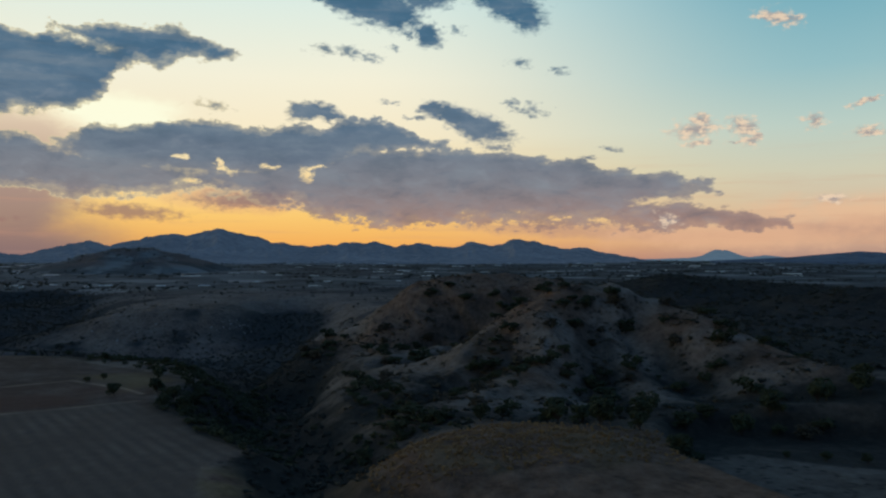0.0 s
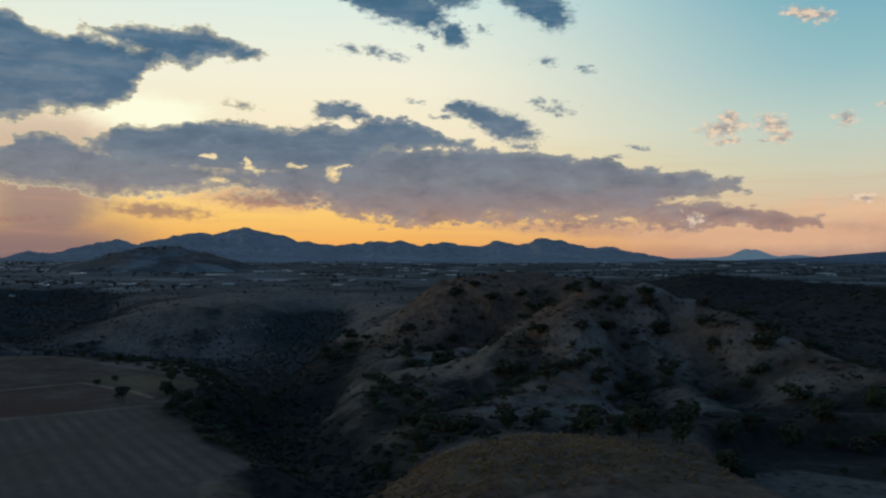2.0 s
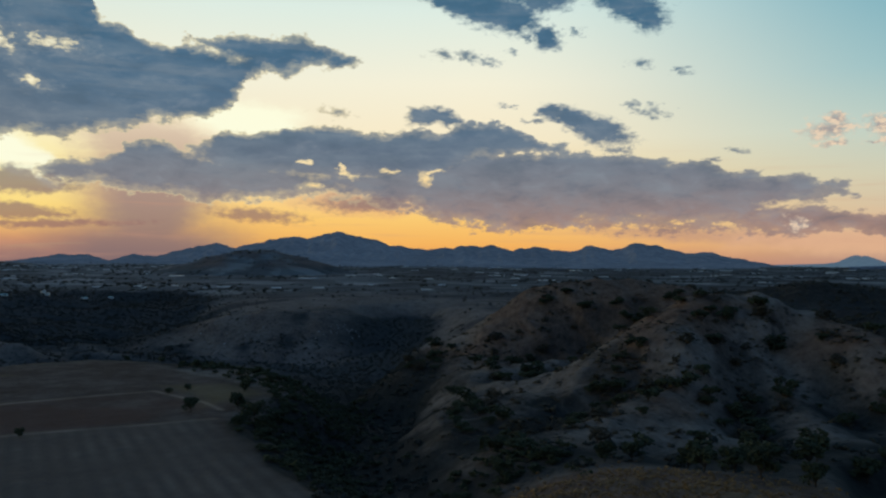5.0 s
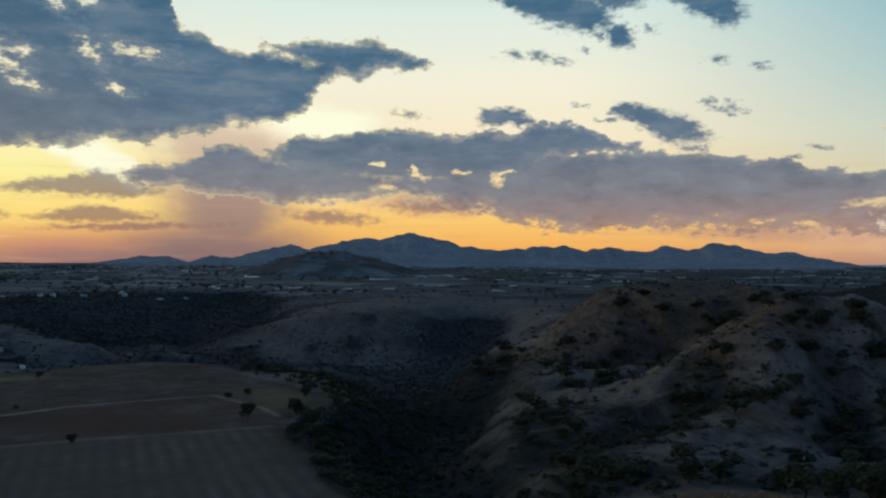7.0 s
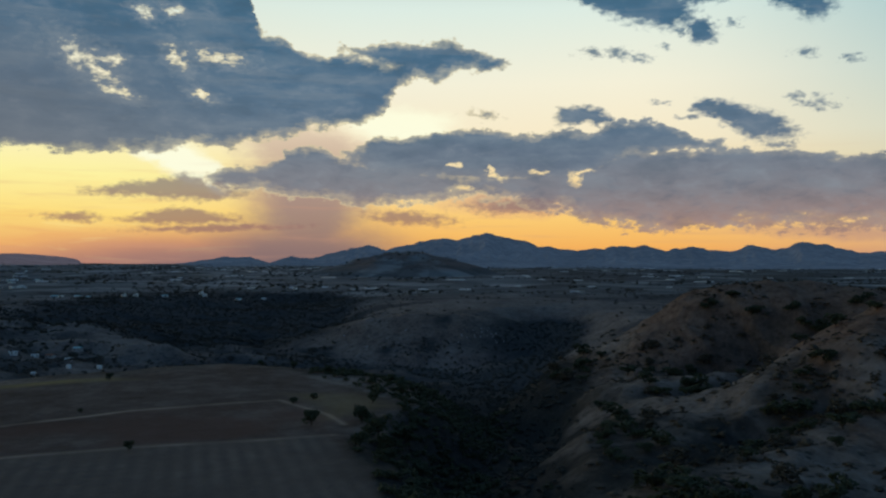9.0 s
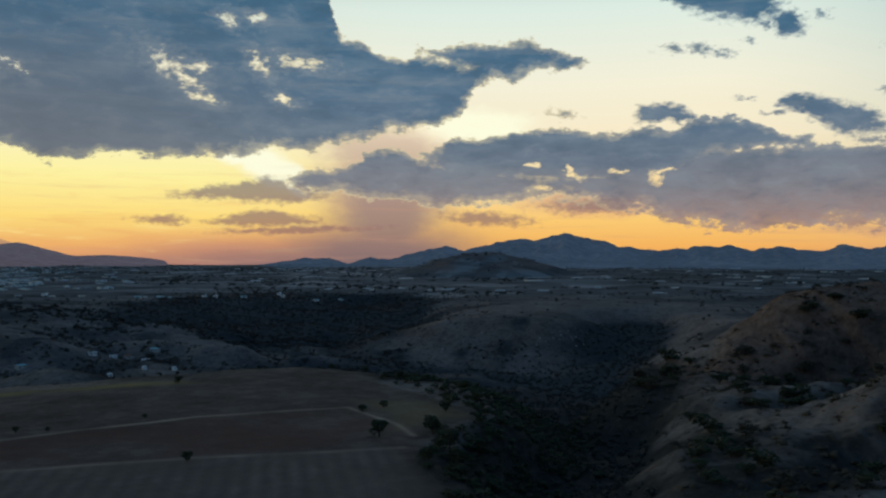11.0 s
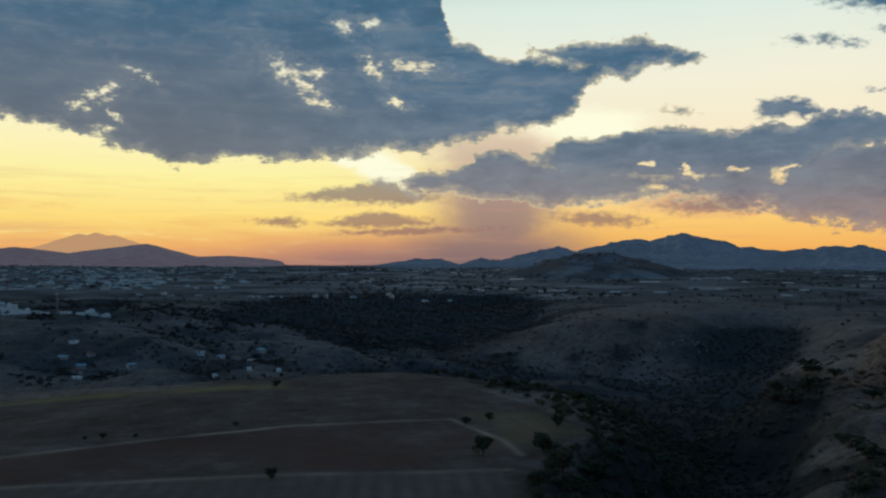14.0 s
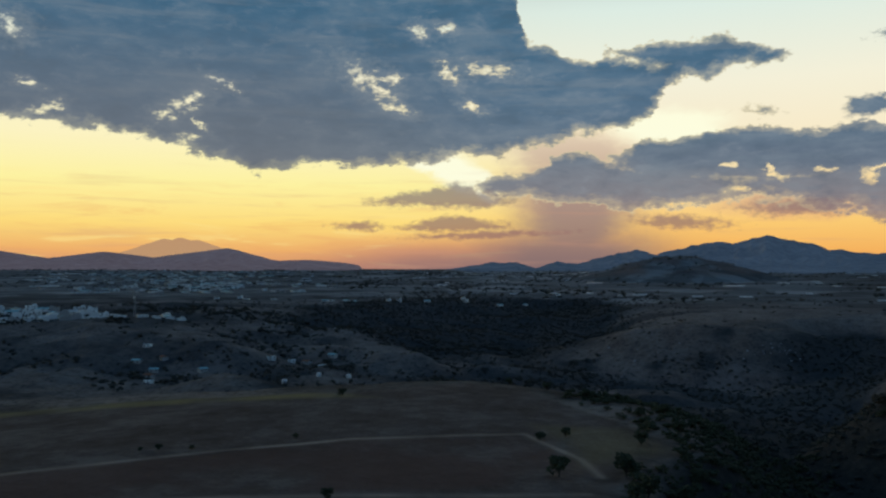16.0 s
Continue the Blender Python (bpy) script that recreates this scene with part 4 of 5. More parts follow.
def tube(bm, a, b, ra, rb, sides=7):
    """A tapered limb from a to b."""
    a, b = Vector(a), Vector(b)
    turn = (b - a).to_track_quat("Z", "Y").to_matrix().to_4x4()
    bmesh.ops.create_cone(bm, cap_ends=True, segments=sides, radius1=ra, radius2=rb, depth=(b - a).length,
                          matrix=Matrix.Translation((a + b) / 2) @ turn)
    return bm


def height_of(xs, ys):
    return terrain(np.asarray(xs, float), np.asarray(ys, float))[0]


BARK = plain_material("bark", (0.07, 0.055, 0.045), 0.95, 0.3, 2.0)
LEAF_GREEN = leaf_material("leaf_green", (0.034, 0.042, 0.027), (0.076, 0.087, 0.050))
LEAF_GULLY = leaf_material("leaf_gully", (0.048, 0.053, 0.051), (0.072, 0.076, 0.066))
LEAF_DRY = leaf_material("leaf_dry", (0.045, 0.041, 0.033), (0.12, 0.10, 0.072))
LEAF_FAR = leaf_material("leaf_far", (0.045, 0.048, 0.045), (0.075, 0.076, 0.068))
DRY_GRASS = leaf_material("dry_grass", (0.17, 0.105, 0.055), (0.42, 0.265, 0.13))


# ---- trees ----
def clump_set(rng, lobes, count, size, flat=0.75, fine=False):
    """Many small ragged leaf clumps spread over some lobes (x, y, z, radius), as numpy vertices and triangles."""
    octa = np.array([(1, 0, 0), (-1, 0, 0), (0, 1, 0), (0, -1, 0), (0, 0, 1), (0, 0, -1)], float)
    tri = np.array([(0, 2, 4), (2, 1, 4), (1, 3, 4), (3, 0, 4), (2, 0, 5), (1, 2, 5), (3, 1, 5), (0, 3, 5)])
    if fine:
        octa = np.array([(1, 0, -0.4), (-0.5, 0.87, -0.4), (-0.5, -0.87, -0.4), (0, 0, 0.9)], float)
        tri = np.array([(0, 1, 3), (1, 2, 3), (2, 0, 3), (1, 0, 2)])
    corners = len(octa)
    verts, faces = [], []
    for k in range(count):
        cx, cy, cz, cr = lobes[rng.randrange(len(lobes))]
        way = Vector((rng.gauss(0, 1), rng.gauss(0, 1), rng.gauss(0.15, 0.9))).normalized()
        spot = np.array((cx, cy, cz)) + np.array(way) * cr * (0.55 + 0.45 * rng.random() ** 0.5) * np.array((1, 1, flat))
        s = size * rng.uniform(0.6, 1.5)
        shape = octa * np.array([(s * rng.uniform(0.5, 1.3), s * rng.uniform(0.5, 1.3), s * rng.uniform(0.35, 0.8))])
        shape += np.array([[rng.uniform(-0.3, 0.3) * s for _ in range(3)] for _ in range(corners)])
        turn = np.array(Euler((rng.uniform(-0.6, 0.6), rng.uniform(-0.6, 0.6), rng.uniform(0, 6.3))).to_matrix())
        verts.append(shape @ turn.T + spot)
        faces.append(tri + corners * k)
    return np.concatenate(verts), np.concatenate(faces)


def make_tree(name, label, seed, tall, wide, mat, category, clumps=150, lobes=7, low=0.25):
    """A shrub or tree: forked tapered trunk with limbs, and a crown of ragged leaf clumps."""
    rng = random.Random(seed)
    root = thing(name, label, category)
    bm = bmesh.new()
    fork = (rng.uniform(-0.05, 0.05) * wide, rng.uniform(-0.05, 0.05) * wide, tall * low * 1.2)
    tube(bm, (0, 0, -0.4), fork, 0.045 * tall, 0.03 * tall, 8)
    spots = []
    for k in range(lobes):
        a = 6.283 * (k + rng.uniform(-0.3, 0.3)) / lobes
        reach = wide * 0.5 * rng.uniform(0.25, 0.72)
        z = tall * rng.uniform(low + 0.18, 0.86)
        tip = (math.cos(a) * reach, math.sin(a) * reach, z)
        knee = tuple(0.5 * (p + q) + rng.uniform(-0.06, 0.06) * tall for p, q in zip(fork, tip))
        tube(bm, fork, knee, 0.022 * tall, 0.014 * tall, 5)
        tube(bm, knee, tip, 0.014 * tall, 0.004 * tall, 5)
        spots.append((*tip, wide * rng.uniform(0.16, 0.27)))
    part("trunk", bm, BARK, root)
    verts, faces = clump_set(rng, spots, clumps, wide * 0.075)
    crown = new("crown", mesh_from("crown", verts, faces, mat))
    crown.parent = root
    return root


def scrub_stuff(name, label, xs, ys, sizes, mat, seed, clumps=12, lobes=4, kinds=5, sink=0.1, squat=0.8):
    """Uncountable scrub: many small crowns joined into one mesh."""
    rng = random.Random(seed)
    moulds = []
    for _ in range(kinds):
        spots = [(rng.uniform(-0.3, 0.3), rng.uniform(-0.3, 0.3), rng.uniform(0.2, 0.6), rng.uniform(0.16, 0.3)) for _ in range(lobes)]
        moulds.append(clump_set(rng, spots, clumps, 0.21 * (12 / clumps) ** 0.45, fine=True))
    zs = height_of(xs, ys)
    dice = np.random.default_rng(seed)
    kind, angle, stretch = dice.integers(0, kinds, len(xs)), dice.uniform(0, 6.283, len(xs)), squat * dice.uniform(0.8, 1.2, len(xs))
    verts, faces, count = [], [], 0
    for k, (v, f) in enumerate(moulds):
        at = np.flatnonzero(kind == k)
        c, n, size = np.cos(angle[at])[:, None], np.sin(angle[at])[:, None], sizes[at][:, None]
        px = (v[:, 0] * c - v[:, 1] * n) * size + xs[at][:, None]
        py = (v[:, 0] * n + v[:, 1] * c) * size + ys[at][:, None]
        pz = v[:, 2] * stretch[at][:, None] * size + (zs[at][:, None] - sink * size)
        verts.append(np.stack([px, py, pz], -1).reshape(-1, 3))
        faces.append((f[None] + (count + len(v) * np.arange(len(at)))[:, None, None]).reshape(-1, 3))
        count += len(v) * len(at)
    ob = new(name, mesh_from(name, np.concatenate(verts), np.concatenate(faces), mat, True))
    return tagged(ob, label, "scrub", kind="stuff")


def scatter(seed, count, x0, x1, y0, y1, keep):
    """Random spots in a rectangle, kept by a chance that keep(x, y, cover) gives."""
    rng = np.random.default_rng(seed)
    xs, ys = rng.uniform(x0, x1, count), rng.uniform(y0, y1, count)
    z, cover = terrain(xs, ys)
    good = rng.random(count) < keep(xs, ys, cover)
    return xs[good], ys[good]


SHRUB_LABEL = "dark round thorn shrub on the dry hillside"
MOULDS = [make_tree("shrub", SHRUB_LABEL, 100 + k, 3.4 + 0.3 * k, 4.6 + 0.5 * k, (LEAF_GREEN, LEAF_DRY, LEAF_GREEN)[k % 3], "shrub", 130, 7, 0.12) for k in range(4)]
TREE_MOULDS = [make_tree("tree", "small dark mesquite tree at the field's edge", 200 + k, 5.6 + 0.5 * k, 6.0 + 0.6 * k, LEAF_GREEN, "tree", 260, 9, 0.14) for k in range(3)]
for ob in MOULDS:
    tagged(ob, group="shrubs on the hills")
for ob in TREE_MOULDS:
    tagged(ob, group="trees by the field")
used = set()


def plant(mould, x, y, size=1.0, label=""):
    """Stands the mould itself, then copies of it, at a spot."""
    turn = Matrix.Translation((x, y, ground_at(x, y) - 0.1)) @ Matrix.Rotation((x * 7.3 + y * 3.1) % 6.283, 4, "Z")
    if mould in used:
        ob = copy_thing(mould, turn)
    else:
        used.add(mould)
        ob = mould
        ob.matrix_basis = turn
    ob.scale = (size, size, size * (0.9 + 0.2 * ((x * 1.7) % 1)) * (0.78 if mould in MOULDS else 1.0))
    return tagged(ob, label)


# shrubs that stand singly on the two hills
KNOLL_SHRUBS = [(78, 283), (80, 263), (117, 312), (123, 309), (109, 265), (128, 303), (104, 321), (98, 323), (161, 358), (177, 360), (148, 341), (177, 351), (134, 318), (154, 335), (109, 303), (87, 252), (119, 341), (134, 332), (170, 327), (161, 313), (139, 303), (130, 281), (137, 282)]
DOME_SHRUBS = [(154, 471), (135, 374), (117, 389), (125, 380), (96, 411), (94, 435), (112, 461), (130, 482), (181, 466), (139, 473), (156, 444), (148, 372), (62, 502), (69, 488), (90, 470), (75, 444), (77, 406), (91, 436), (63, 332), (60, 487), (58, 364), (56, 389), (61, 281), (55, 247), (45, 456)]
EAST_SHRUBS = [(164, 362), (149, 341), (178, 364), (178, 352), (192, 343), (190, 329), (208, 323), (202, 313), (215, 303), (217, 355), (216, 346), (115, 193), (164, 224), (169, 218), (177, 220), (183, 266), (176, 301), (155, 302), (140, 294), (137, 255), (121, 245)]
for k, (x, y) in enumerate(KNOLL_SHRUBS + DOME_SHRUBS + EAST_SHRUBS):
    plant(MOULDS[k % 4], x, y, 1.15 + 0.7 * ((k * 0.618) % 1))
hx, hy = scatter(5, 1150, 46, 260, 255, 540, lambda x, y, c: 0.62 * c["hill"] * (0.26 + 1.1 * c["litter_shade"]) * smooth(fractal(x, y, 30, 3, 95), -0.15, 0.2))
for k, (x, y) in enumerate(zip(hx, hy)):
    plant(MOULDS[(3 * k + 1) % 4], float(x), float(y), 0.6 + 1.0 * ((k * 0.618) % 1))

# trees and bushes round the ploughed field
for k, (x, y, size, label) in enumerate([
        (-36, 315, 0.85, "lone small mesquite tree beside the field track"), (-22, 321, 0.9, ""), (-24, 357, 0.6, ""), (-45, 360, 0.5, ""), (-50, 352, 0.45, ""),
        (-74.5, 279.5, 0.42, "low dark bush on the field's earth bank"), (-134, 398, 0.55, "small bush on the crest of the field"), (-18, 290, 0.75, ""), (-12, 298, 0.8, ""),
        (-10, 286, 0.7, ""), (-16, 310, 0.85, ""), (-9, 322, 0.9, ""), (-4, 306, 0.9, ""), (-8, 338, 0.7, ""), (-16, 378, 0.7, ""), (-30, 398, 0.6, ""), (-52, 424, 0.6, ""), (-70, 438, 0.5, ""), (-24, 408, 0.7, ""), (-88, 450, 0.5, ""), (-137, 305, 0.3, ""), (-141, 303, 0.22, ""), (-130, 309, 0.25, ""), (-112, 330, 0.25, ""),
        (104, 178, 0.95, "broad dark tree beside the grassy mound"), (92, 232, 0.9, ""), (80, 236, 0.8, ""), (60, 238, 0.8, ""), (112, 240, 1.0, ""), (128, 238, 0.9, ""), (146, 236, 1.0, ""), (170, 236, 1.0, ""), (194, 240, 1.1, ""), (118, 254, 0.9, ""), (214, 246, 1.1, ""), (88, 214, 1.0, ""), (99, 222, 1.15, ""), (108, 228, 1.2, ""), (120, 228, 1.1, ""), (136, 230, 1.25, ""), (154, 228, 1.1, ""), (166, 230, 1.2, ""), (184, 232, 1.2, ""), (204, 236, 1.2, ""), (97, 206, 1.0, ""), (104, 198, 0.9, ""), (72, 232, 0.9, ""), (48, 232, 0.8, ""), (38, 226, 0.8, ""), (226, 240, 1.2, ""), (244, 238, 1.2, ""), (148, 199, 0.4, ""), (156, 193, 0.5, ""), (164, 187, 0.45, ""), (172, 182, 0.5, ""), (110, 186, 0.7, ""), (114, 194, 0.8, "")]):
    plant(TREE_MOULDS[k % 3], x, y, size, label)

# thick scrub in the gullies and on the shaded slopes
gx, gy = scatter(11, 26000, -60, 140, 180, 900, lambda x, y, c: np.clip(1.3 * smooth(c["cut"], 0.5, 0.85), 0, 0.85) * (1 - c["field"]) * (1 - c["mound"]) * (1 - c["flat"]) * np.where(y < 520, 0.55, 0.3))
scrub_stuff("gully_scrub", "dense dark scrub filling the gully", gx, gy, np.random.default_rng(1).uniform(1.4, 3.6, len(gx)), LEAF_GULLY, 12, 16, 4)
bx, by = scatter(13, 9000, -60, 70, 200, 470, lambda x, y, c: woods(x, y) * 0.5 * (1 - c["field"]) * (1 - c["mound"]))
scrub_stuff("bank_scrub", "greenish scrub on the bank below the field", bx, by, np.random.default_rng(2).uniform(2.0, 5.0, len(bx)), LEAF_GREEN, 14, 30, 5)
sx, sy = scatter(15, 24000, -470, -60, 470, 1230, lambda x, y, c: np.clip(woods(x, y) * 0.42 + 0.10 * smooth(c["cut"], 0.25, 0.5) + 0.05, 0, 1) * (1 - c["field"]) * (1 - 0.95 * c["bare"]))
scrub_stuff("slope_scrub", "dark leafless scrub on the shaded valley slope", sx, sy, np.random.default_rng(3).uniform(1.6, 3.6, len(sx)), LEAF_FAR, 16, 12, 4)
ex, ey = scatter(17, 9000, 60, 640, 228, 900, lambda x, y, c: np.clip(woods(x, y) * 0.55, 0, 1) * (1 - 0.7 * c["flat"]))
scrub_stuff("wooded_hill_scrub", "dark green scrub on the far wooded hill", ex, ey, np.random.default_rng(4).uniform(2.5, 5.5, len(ex)), LEAF_GULLY, 18, 20, 5)
mx, my = scatter(19, 8500, -560, 420, 560, 1250, lambda x, y, c: (0.20 * smooth(fractal(x, y, 60, 4, 97), 0.0, 0.25) + 0.03) * (1 - 0.85 * c["bare"]))
scrub_stuff("valley_bushes", "scattered dark bushes over the dry valley", mx, my, np.random.default_rng(6).uniform(1.6, 4.6, len(mx)), LEAF_FAR, 20, 14)
# dark tree clumps between the bare knobs of the valley
vx, vy = scatter(27, 9000, -560, -90, 450, 800, lambda x, y, c: 0.5 * smooth(fractal(x, y, 38, 4, 102), 0.06, 0.2) * (1 - c["field"]) * (1 - 0.8 * c["bare"]))
scrub_stuff("valley_trees", "dark tree clumps between pale valley knobs", vx, vy, np.random.default_rng(12).uniform(2.5, 6.0, len(vx)), LEAF_GULLY, 28, 16, 4)
# hedgerows and groves of the plain
px, py = scatter(21, 60000, -2900, 2400, 1150, 3600, lambda x, y, c: 0.24 * smooth(fractal(x * 0.5, y, 170, 4, 98, True), 0.58, 0.8) * (np.abs(np.degrees(np.arctan2(x, y))) < 50))
scrub_stuff("plain_groves", "dark hedgerows and groves across the plain", px, py, np.random.default_rng(7).uniform(4.0, 10.0, len(px)), LEAF_GULLY, 22, 7, 3)
# dry grass tufts on the mound
tx, ty = scatter(23, 5200, 30, 112, 160, 236, lambda x, y, c: 0.8 * c["mound"])
scrub_stuff("dry_grass", "rust-coloured dry grass tufts on the mound", tx, ty, np.random.default_rng(8).uniform(0.4, 1.3, len(tx)), DRY_GRASS, 24, 4, 2)
# tufts on the pale hill slopes
ux, uy = scatter(25, 13000, 40, 330, 262, 540, lambda x, y, c: 0.7 * c["hill"] * (0.12 + smooth(fractal(x, y, 18, 3, 99), -0.05, 0.25) + 0.5 * c["litter_shade"]))
scrub_stuff("hill_tufts", "small dry tufts dotting the pale hillside", ux, uy, 0.7 + 2.6 * np.random.default_rng(9).random(len(ux)) ** 2, LEAF_DRY, 26, 5, 3)


# ---- buildings ----
WHITE_WALL = plain_material("white_wall", (0.80, 0.85, 0.86), 0.42, 0.12, 0.3, spec=0.5)
GREY_WALL = plain_material("grey_wall", (0.42, 0.42, 0.42), 0.9, 0.2, 0.3)
TEAL_ROOF = plain_material("teal_roof", (0.30, 0.55, 0.60), 0.6, 0.15, 0.3)
TILE_ROOF = plain_material("tile_roof", (0.26, 0.12, 0.08), 0.9, 0.2, 0.5)
DARK_PANE = plain_material("dark_pane", (0.02, 0.025, 0.03), 0.15, 0.1, 0.5, spec=0.5)
DOOR_PAINT = plain_material("door_paint", (0.09, 0.08, 0.08), 0.6, 0.2, 1.0)
TANK_BLACK = plain_material("tank_black", (0.02, 0.02, 0.02), 0.5, 0.1, 1.0)
PLASTIC = plain_material("greenhouse_plastic", (0.68, 0.74, 0.77), 0.3, 0.12, 0.05, spec=0.5)
STEEL = plain_material("steel", (0.35, 0.36, 0.37), 0.5, 0.1, 1.0)
TANK_WHITE = plain_material("tank_white", (0.80, 0.83, 0.84), 0.6, 0.08, 1.0)


def make_house(label, wide, deep, storeys, wall_mat, roof="flat", roof_mat=None, group=""):
    """A block house with a parapet or gabled roof, framed windows, a door and a roof tank; its front faces -y."""
    root = thing("house", label, "house", group)
    tall = 2.8 * storeys
    bm = box(bmesh.new(), 0, 0, -1.5, wide, deep, tall + 1.5, 0.05)
    if storeys > 1:
        box(bm, wide * 0.28, deep * 0.1, tall, wide * 0.34, deep * 0.5, 2.2, 0.05)
    part("wall", bm, wall_mat, root)
    if roof == "flat":
        bm = bmesh.new()
        for x, y, sx, sy in ((0, -deep / 2, wide + 0.2, 0.24), (0, deep / 2, wide + 0.2, 0.24), (-wide / 2, 0, 0.24, deep - 0.24), (wide / 2, 0, 0.24, deep - 0.24)):
            box(bm, x, y, tall, sx, sy, 0.22)
        part("parapet", bm, wall_mat, root)
        bm = bmesh.new()
        tube(bm, (-wide * 0.25, deep * 0.15, tall), (-wide * 0.25, deep * 0.15, tall + 1.3), 0.55, 0.5, 12)
        part("roof_tank", bm, TANK_BLACK, root, "black plastic roof tank")
    else:
        bm = bmesh.new()
        for side in (-1, 1):
            slab = [Vector((x, y, z)) for x in (-wide / 2 - 0.4, wide / 2 + 0.4) for y, z in ((side * (deep / 2 + 0.5), tall - 0.15), (0, tall + deep * 0.2))]
            low = [bm.verts.new(v) for v in slab]
            high = [bm.verts.new(v + Vector((0, 0, 0.16))) for v in slab]
            for quad in ((0, 1, 3, 2),):
                bm.faces.new([low[i] for i in quad])
                bm.faces.new([high[i] for i in reversed(quad)])
            for a, b in ((0, 1), (1, 3), (3, 2), (2, 0)):
                bm.faces.new([low[a], high[a], high[b], low[b]])
        bmesh.ops.recalc_face_normals(bm, faces=bm.faces)
        part("roof", bm, roof_mat or TEAL_ROOF, root)
    bm = box(bmesh.new(), -wide * 0.3, -deep / 2 - 0.03, 0, 0.95, 0.12, 2.1)
    part("door", bm, DOOR_PAINT, root)
    for level in range(storeys):
        for k in range(max(2, int(wide // 3.2))):
            x = -wide / 2 + wide * (k + 0.5) / max(2, int(wide // 3.2))
            if level == 0 and abs(x + wide * 0.3) < 1.2:
                continue
            z = 1.0 + 2.8 * level
            bm = bmesh.new()
            for ox, oz, sx, sz in ((0, -0.06, 1.5, 0.1), (0, 1.2, 1.5, 0.1), (-0.7, 0, 0.1, 1.2), (0.7, 0, 0.1, 1.2)):
                box(bm, x + ox, -deep / 2 - 0.04, z + oz, sx, 0.14, sz)
            win = part("window", bm, wall_mat, root)
            part("pane", box(bmesh.new(), x, -deep / 2 - 0.01, z, 1.3, 0.06, 1.2), DARK_PANE, win)
    return root


def stand(root, x, y, turn=0.0, first=None, lift=0.0):
    m = pose(x, y, ground_at(x, y) + lift, 0, 0, turn)
    if root in used:
        return copy_thing(root, m)
    used.add(root)
    root.matrix_basis = m
    return root


TOWN = "houses of the town"
town_kinds = [
    make_house("white two-storey block house with a flat roof", 9, 9, 2, WHITE_WALL, group=TOWN),
    make_house("white single-storey house with a parapet", 11, 8, 1, WHITE_WALL, group=TOWN),
    make_house("pale grey two-storey house in a terrace", 7, 9, 2, GREY_WALL, group=TOWN),
    make_house("white house with a teal sheet roof", 12, 9, 1, WHITE_WALL, "gable", TEAL_ROOF, group=TOWN),
]
rng = random.Random(31)
# the white rows on the near edge of the town
for row in range(5):
    for k in range(13):
        u = k / 12
        x = -545 + 82 * u + rng.uniform(-3, 3) - row * 14
        y = 536 + 84 * u + rng.uniform(-3, 3) + row * 16
        if rng.random() < 0.88:
            ob = stand(town_kinds[(0, 2, 0, 1, 0, 3)[rng.randrange(6)]], x, y, -42 + rng.choice((0, 0, 90, -90, 4)))
            ob.scale = (0.85 * rng.uniform(0.8, 1.3), 0.8, 0.62)
for x, y in ((-458, 626), (-452, 632), (-448, 638), (-462, 634), (-436, 646), (-428, 652), (-424, 662), (-432, 668), (-418, 668)):
    stand(town_kinds[rng.choice((0, 1, 3, 1))], x, y, rng.choice((-40, 50))).scale = (0.7, 0.7, 0.55)
# the town behind, roof beyond roof
for k in range(300):
    d = rng.uniform(1300, 3300)
    az = rng.gauss(-38.5, 3.2) if k < 240 else rng.uniform(-47, -30)
    x, y = 8 + d * math.sin(radians(az)), 130 + d * math.cos(radians(az))
    ob = stand(town_kinds[rng.randrange(4)], x, y, -40 + rng.choice((0, 90)) + rng.uniform(-6, 6))
    s = rng.uniform(0.7, 1.0)
    ob.scale = (s * rng.uniform(1, 3.0), s, s * 0.55)
# farms along the edge of the plateau
for x, y in ((-455, 960), (-440, 985), (-420, 975), (-398, 1010), (-380, 1000), (-362, 1035), (-330, 1080), (-300, 1110), (-470, 1000), (-350, 1120), (-280, 1160), (-595, 961), (-580, 970), (-560, 965), (-540, 985), (-262, 1250), (-190, 1300)):
    stand(town_kinds[rng.choice((1, 3, 1, 0))], x + rng.uniform(-5, 5), y + rng.uniform(-5, 5), rng.uniform(-60, 60)).scale = (0.55, 0.55, 0.5)

HAMLET = "houses of the hamlet"
hamlet_kinds = [
    make_house("small farmhouse with a teal sheet roof in the valley", 8, 6, 1, GREY_WALL, "gable", TEAL_ROOF, group=HAMLET),
    make_house("small white flat-roofed farmhouse in the valley", 7, 6, 1, WHITE_WALL, group=HAMLET),
    make_house("grey block farmhouse with a tiled roof", 8, 6, 1, GREY_WALL, "gable", TILE_ROOF, group=HAMLET),
]
for kind, x, y, turn in ((0, -333, 522, 10), (0, -316, 516, 40), (0, -292, 528, 70), (1, -299, 492, 0), (1, -234, 561, 20), (2, -255, 580, -15), (1, -263, 576, 30), (2, -310, 505, 5), (1, -271, 566, 50), (2, -322, 532, -30), (1, -345, 545, 15), (0, -246, 596, 0)):
    stand(hamlet_kinds[kind], x, y, turn).scale = (0.62, 0.62, 0.55)


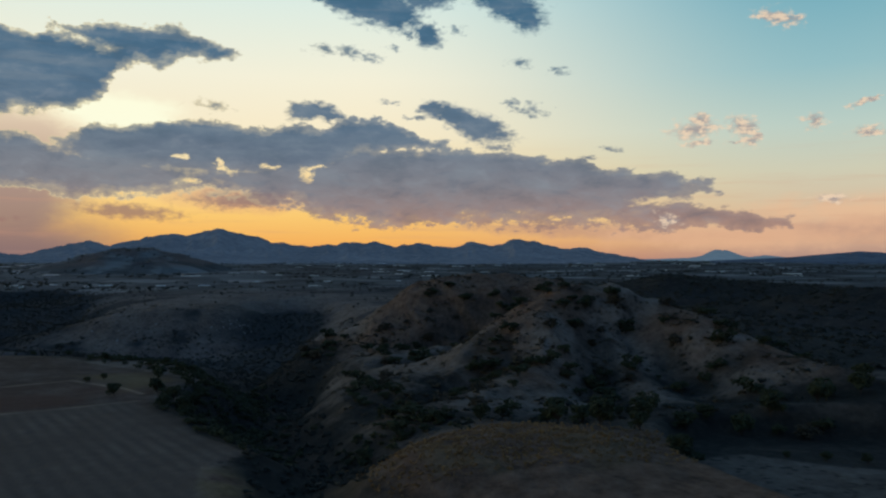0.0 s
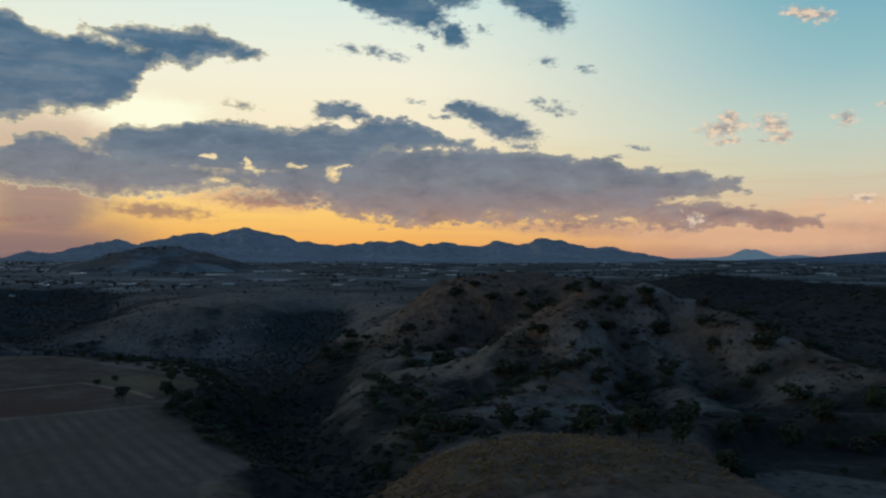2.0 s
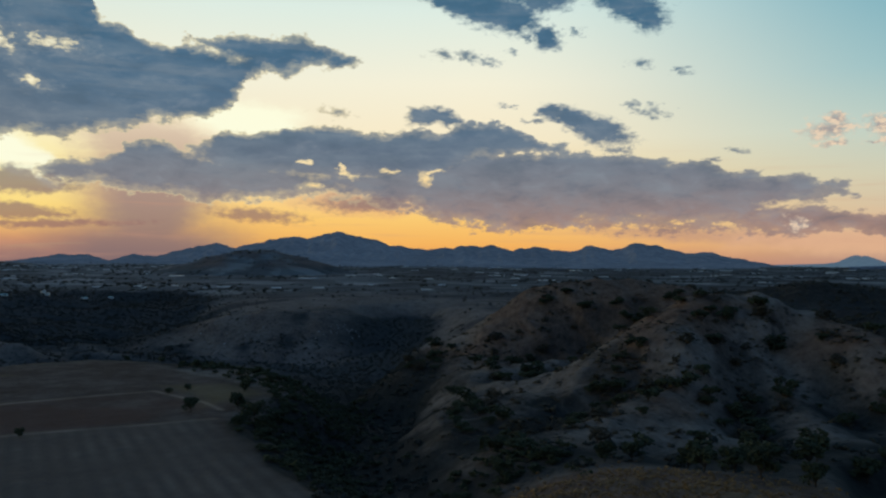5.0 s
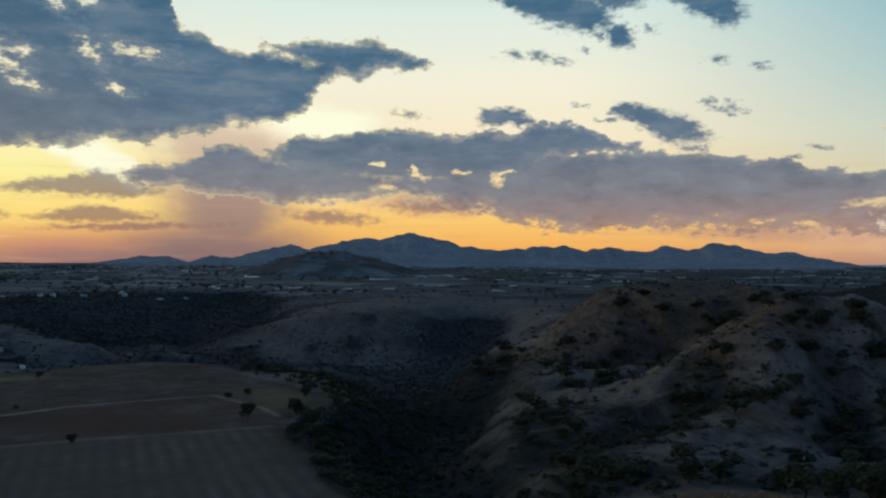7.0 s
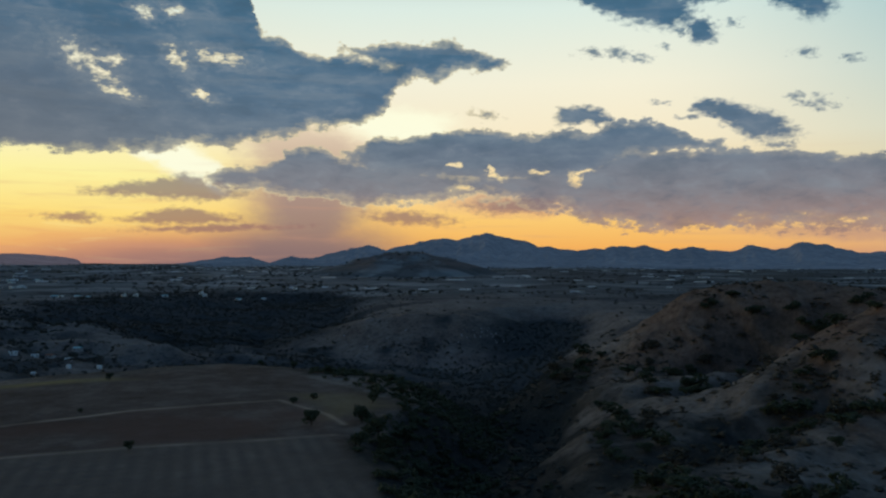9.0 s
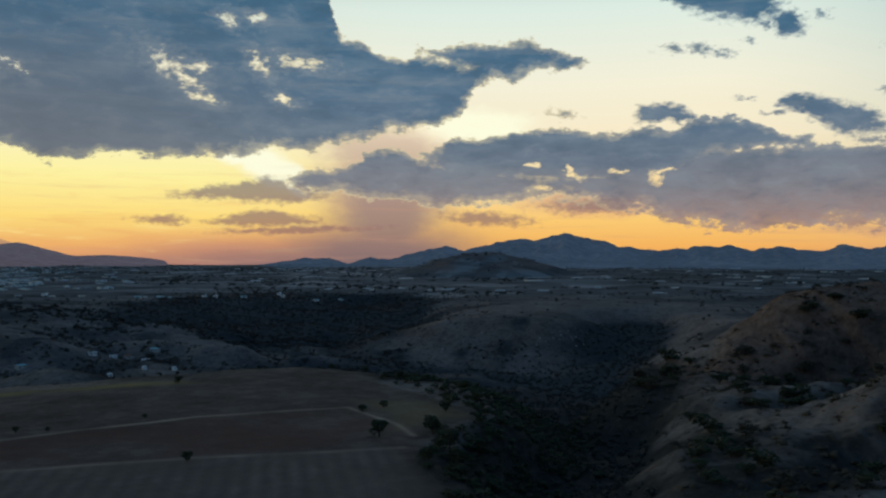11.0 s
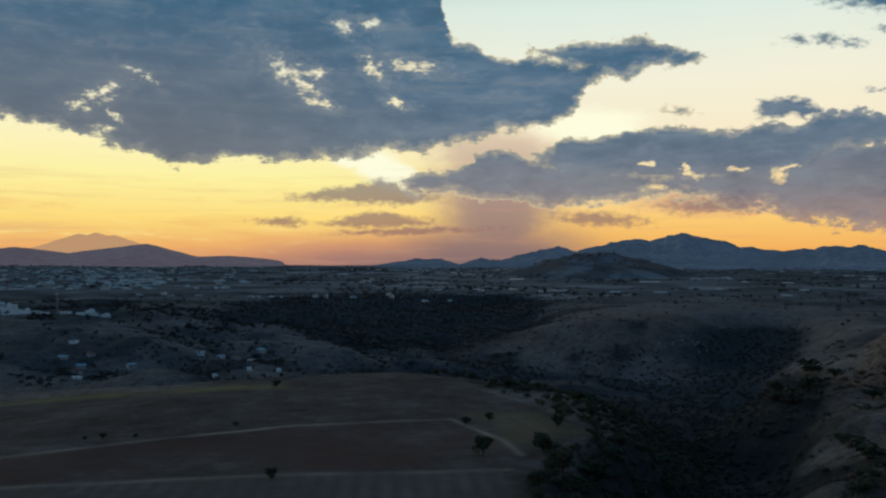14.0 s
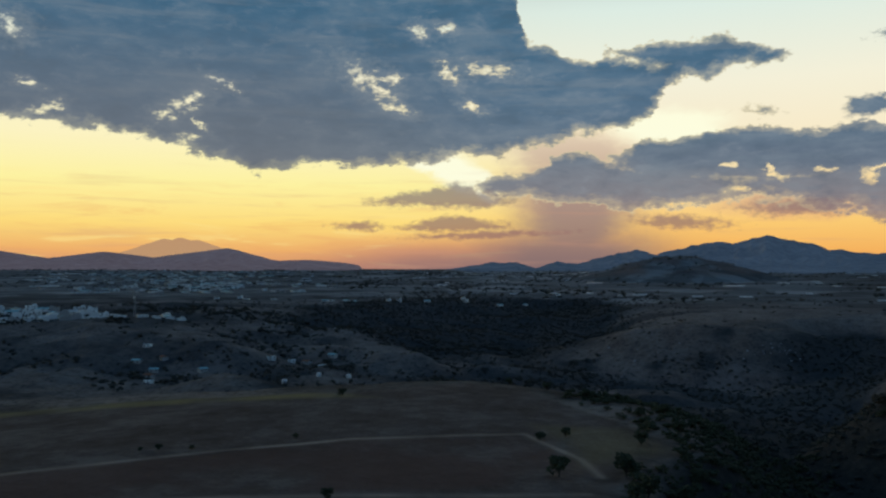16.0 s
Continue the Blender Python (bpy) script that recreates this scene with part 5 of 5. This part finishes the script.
def make_water_tank():
    """A round white cistern with a domed lid, a rim and a ladder."""
    root = thing("water_tank", "round white water tank on bare valley ground", "water tank", "water tanks")
    bm = tube(bmesh.new(), (0, 0, -0.5), (0, 0, 3.0), 2.3, 2.3, 20)
    part("body", bm, TANK_WHITE, root)
    part("lid", tube(bmesh.new(), (0, 0, 3.0), (0, 0, 3.5), 2.35, 0.4, 20), TANK_WHITE, root)
    bm = bmesh.new()
    for side in (-0.25, 0.25):
        tube(bm, (side, -2.36, 0), (side, -2.36, 3.1), 0.04, 0.04, 5)
    for k in range(8):
        tube(bm, (-0.25, -2.36, 0.3 + 0.35 * k), (0.25, -2.36, 0.3 + 0.35 * k), 0.03, 0.03, 5)
    part("ladder", bm, STEEL, root, "steel ladder")
    return root


tank = make_water_tank()
for x, y in ((-226, 508), (-216, 526), (-203, 535)):
    stand(tank, x, y, x * 3).scale = (0.6, 0.6, 0.6)


def make_mast():
    """A lattice radio mast with dishes by the town."""
    root = thing("radio_mast", "thin lattice radio mast with a white dish", "mast", place=(-447, 650, ground_at(-447, 650)))
    for k in range(3):
        a = 2.094 * k
        part("leg", tube(bmesh.new(), (1.0 * math.cos(a), 1.0 * math.sin(a), -0.3), (0.3 * math.cos(a), 0.3 * math.sin(a), 22), 0.13, 0.1, 6), STEEL, root)
    bm = bmesh.new()
    for level in range(10):
        z, r0 = 2.2 * level, 1.0 - 0.07 * level
        for k in range(3):
            a, b = 2.094 * k, 2.094 * (k + 1)
            tube(bm, (r0 * math.cos(a), r0 * math.sin(a), z), (r0 * math.cos(b), r0 * math.sin(b), z + 2.0), 0.05, 0.05, 4)
    part("brace", bm, STEEL, root)
    part("dish", tube(bmesh.new(), (0, -0.5, 15), (0, -0.8, 15), 0.3, 0.9, 14), TANK_WHITE, root, "white dish")
    return root


make_mast()


def make_greenhouse(label, length, spans):
    """Plastic tunnels side by side, with end walls and a steel gutter between each."""
    root = thing("greenhouse", label, "greenhouse", "greenhouses of the plain")
    width, eave = 7.0, 1.5
    for k in range(spans):
        y0 = (k - spans / 2) * width
        bm = bmesh.new()
        arcs = []
        for x in (-length / 2, length / 2):
            row = [bm.verts.new((x, y0, -0.5))]
            for i in range(9):
                a = math.pi * i / 8
                row.append(bm.verts.new((x, y0 + width / 2 - math.cos(a) * width / 2, eave + 1.6 * math.sin(a))))
            row.append(bm.verts.new((x, y0 + width, -0.5)))
            arcs.append(row)
        for i in range(len(arcs[0]) - 1):
            bm.faces.new((arcs[0][i], arcs[1][i], arcs[1][i + 1], arcs[0][i + 1]))
        bm.faces.new(arcs[0])
        bm.faces.new(arcs[1][::-1])
        part("tunnel", bm, PLASTIC, root)
        part("gutter", box(bmesh.new(), 0, y0, eave - 0.1, length + 0.4, 0.3, 0.2), STEEL, root)
    return root


glass_kinds = [make_greenhouse("long white plastic greenhouse on the plain", 34, 2), make_greenhouse("low white plastic tunnels beside fields", 42, 1), make_greenhouse("wide white plastic greenhouse block", 52, 3)]
for kind, x, y, turn in ((1, -165, 1342, 8), (1, -88, 1350, 4), (1, -25, 1356, 3), (1, 132, 1240, -6), (1, -340, 1310, 14), (1, -290, 1330, 12), (2, -1130, 2070, 30), (0, 60, 1500, 0), (0, -240, 1360, 10), (0, 180, 1480, -8), (1, 300, 1450, -10)):
    stand(glass_kinds[kind], x, y, turn).scale = (0.22 + 0.26 * ((x * 0.37) % 1), 0.7, 0.5)
for k in range(110):
    d, az = rng.uniform(1700, 3400), rng.uniform(-47, 40)
    if -12 < az < -1 and 2000 < d < 2900:
        continue
    x, y = d * math.sin(radians(az)), d * math.cos(radians(az))
    ob = stand(glass_kinds[rng.choice((0, 1, 2, 2))], x, y, -az + rng.uniform(-25, 25))
    ob.scale = (rng.uniform(0.2, 0.9), 0.8, 0.5)


# ---- stones ----
def boulders():
    """Pale boulders washed out at the foot of the slopes."""
    rng2 = np.random.default_rng(41)
    spots = []
    for cx, cy, spread, count in ((18, 742, 8, 14), (2, 735, 9, 10), (-70, 735, 18, 6), (-330, 690, 24, 14)):
        spots += [(cx + rng2.normal(0, spread), cy + rng2.normal(0, spread * 0.6)) for _ in range(count)]
    xs, ys = np.array([s[0] for s in spots]), np.array([s[1] for s in spots])
    zs = height_of(xs, ys)
    bm = bmesh.new()
    for x, y, z in zip(xs, ys, zs):
        made = bmesh.ops.create_icosphere(bm, subdivisions=1, radius=float(rng2.uniform(0.3, 1.1)))
        for v in made["verts"]:
            v.co = v.co * float(rng2.uniform(0.75, 1.25))
            v.co.z *= 0.65
            v.co += Vector((x, y, z + 0.1))
    me = bpy.data.meshes.new("boulders")
    bm.to_mesh(me)
    bm.free()
    me.materials.append(plain_material("pale_stone", (0.36, 0.36, 0.37), 0.9, 0.25, 0.8))
    tagged(new("boulders", me), "pale boulders scattered at the foot of slopes", "stones", kind="stuff")


boulders()
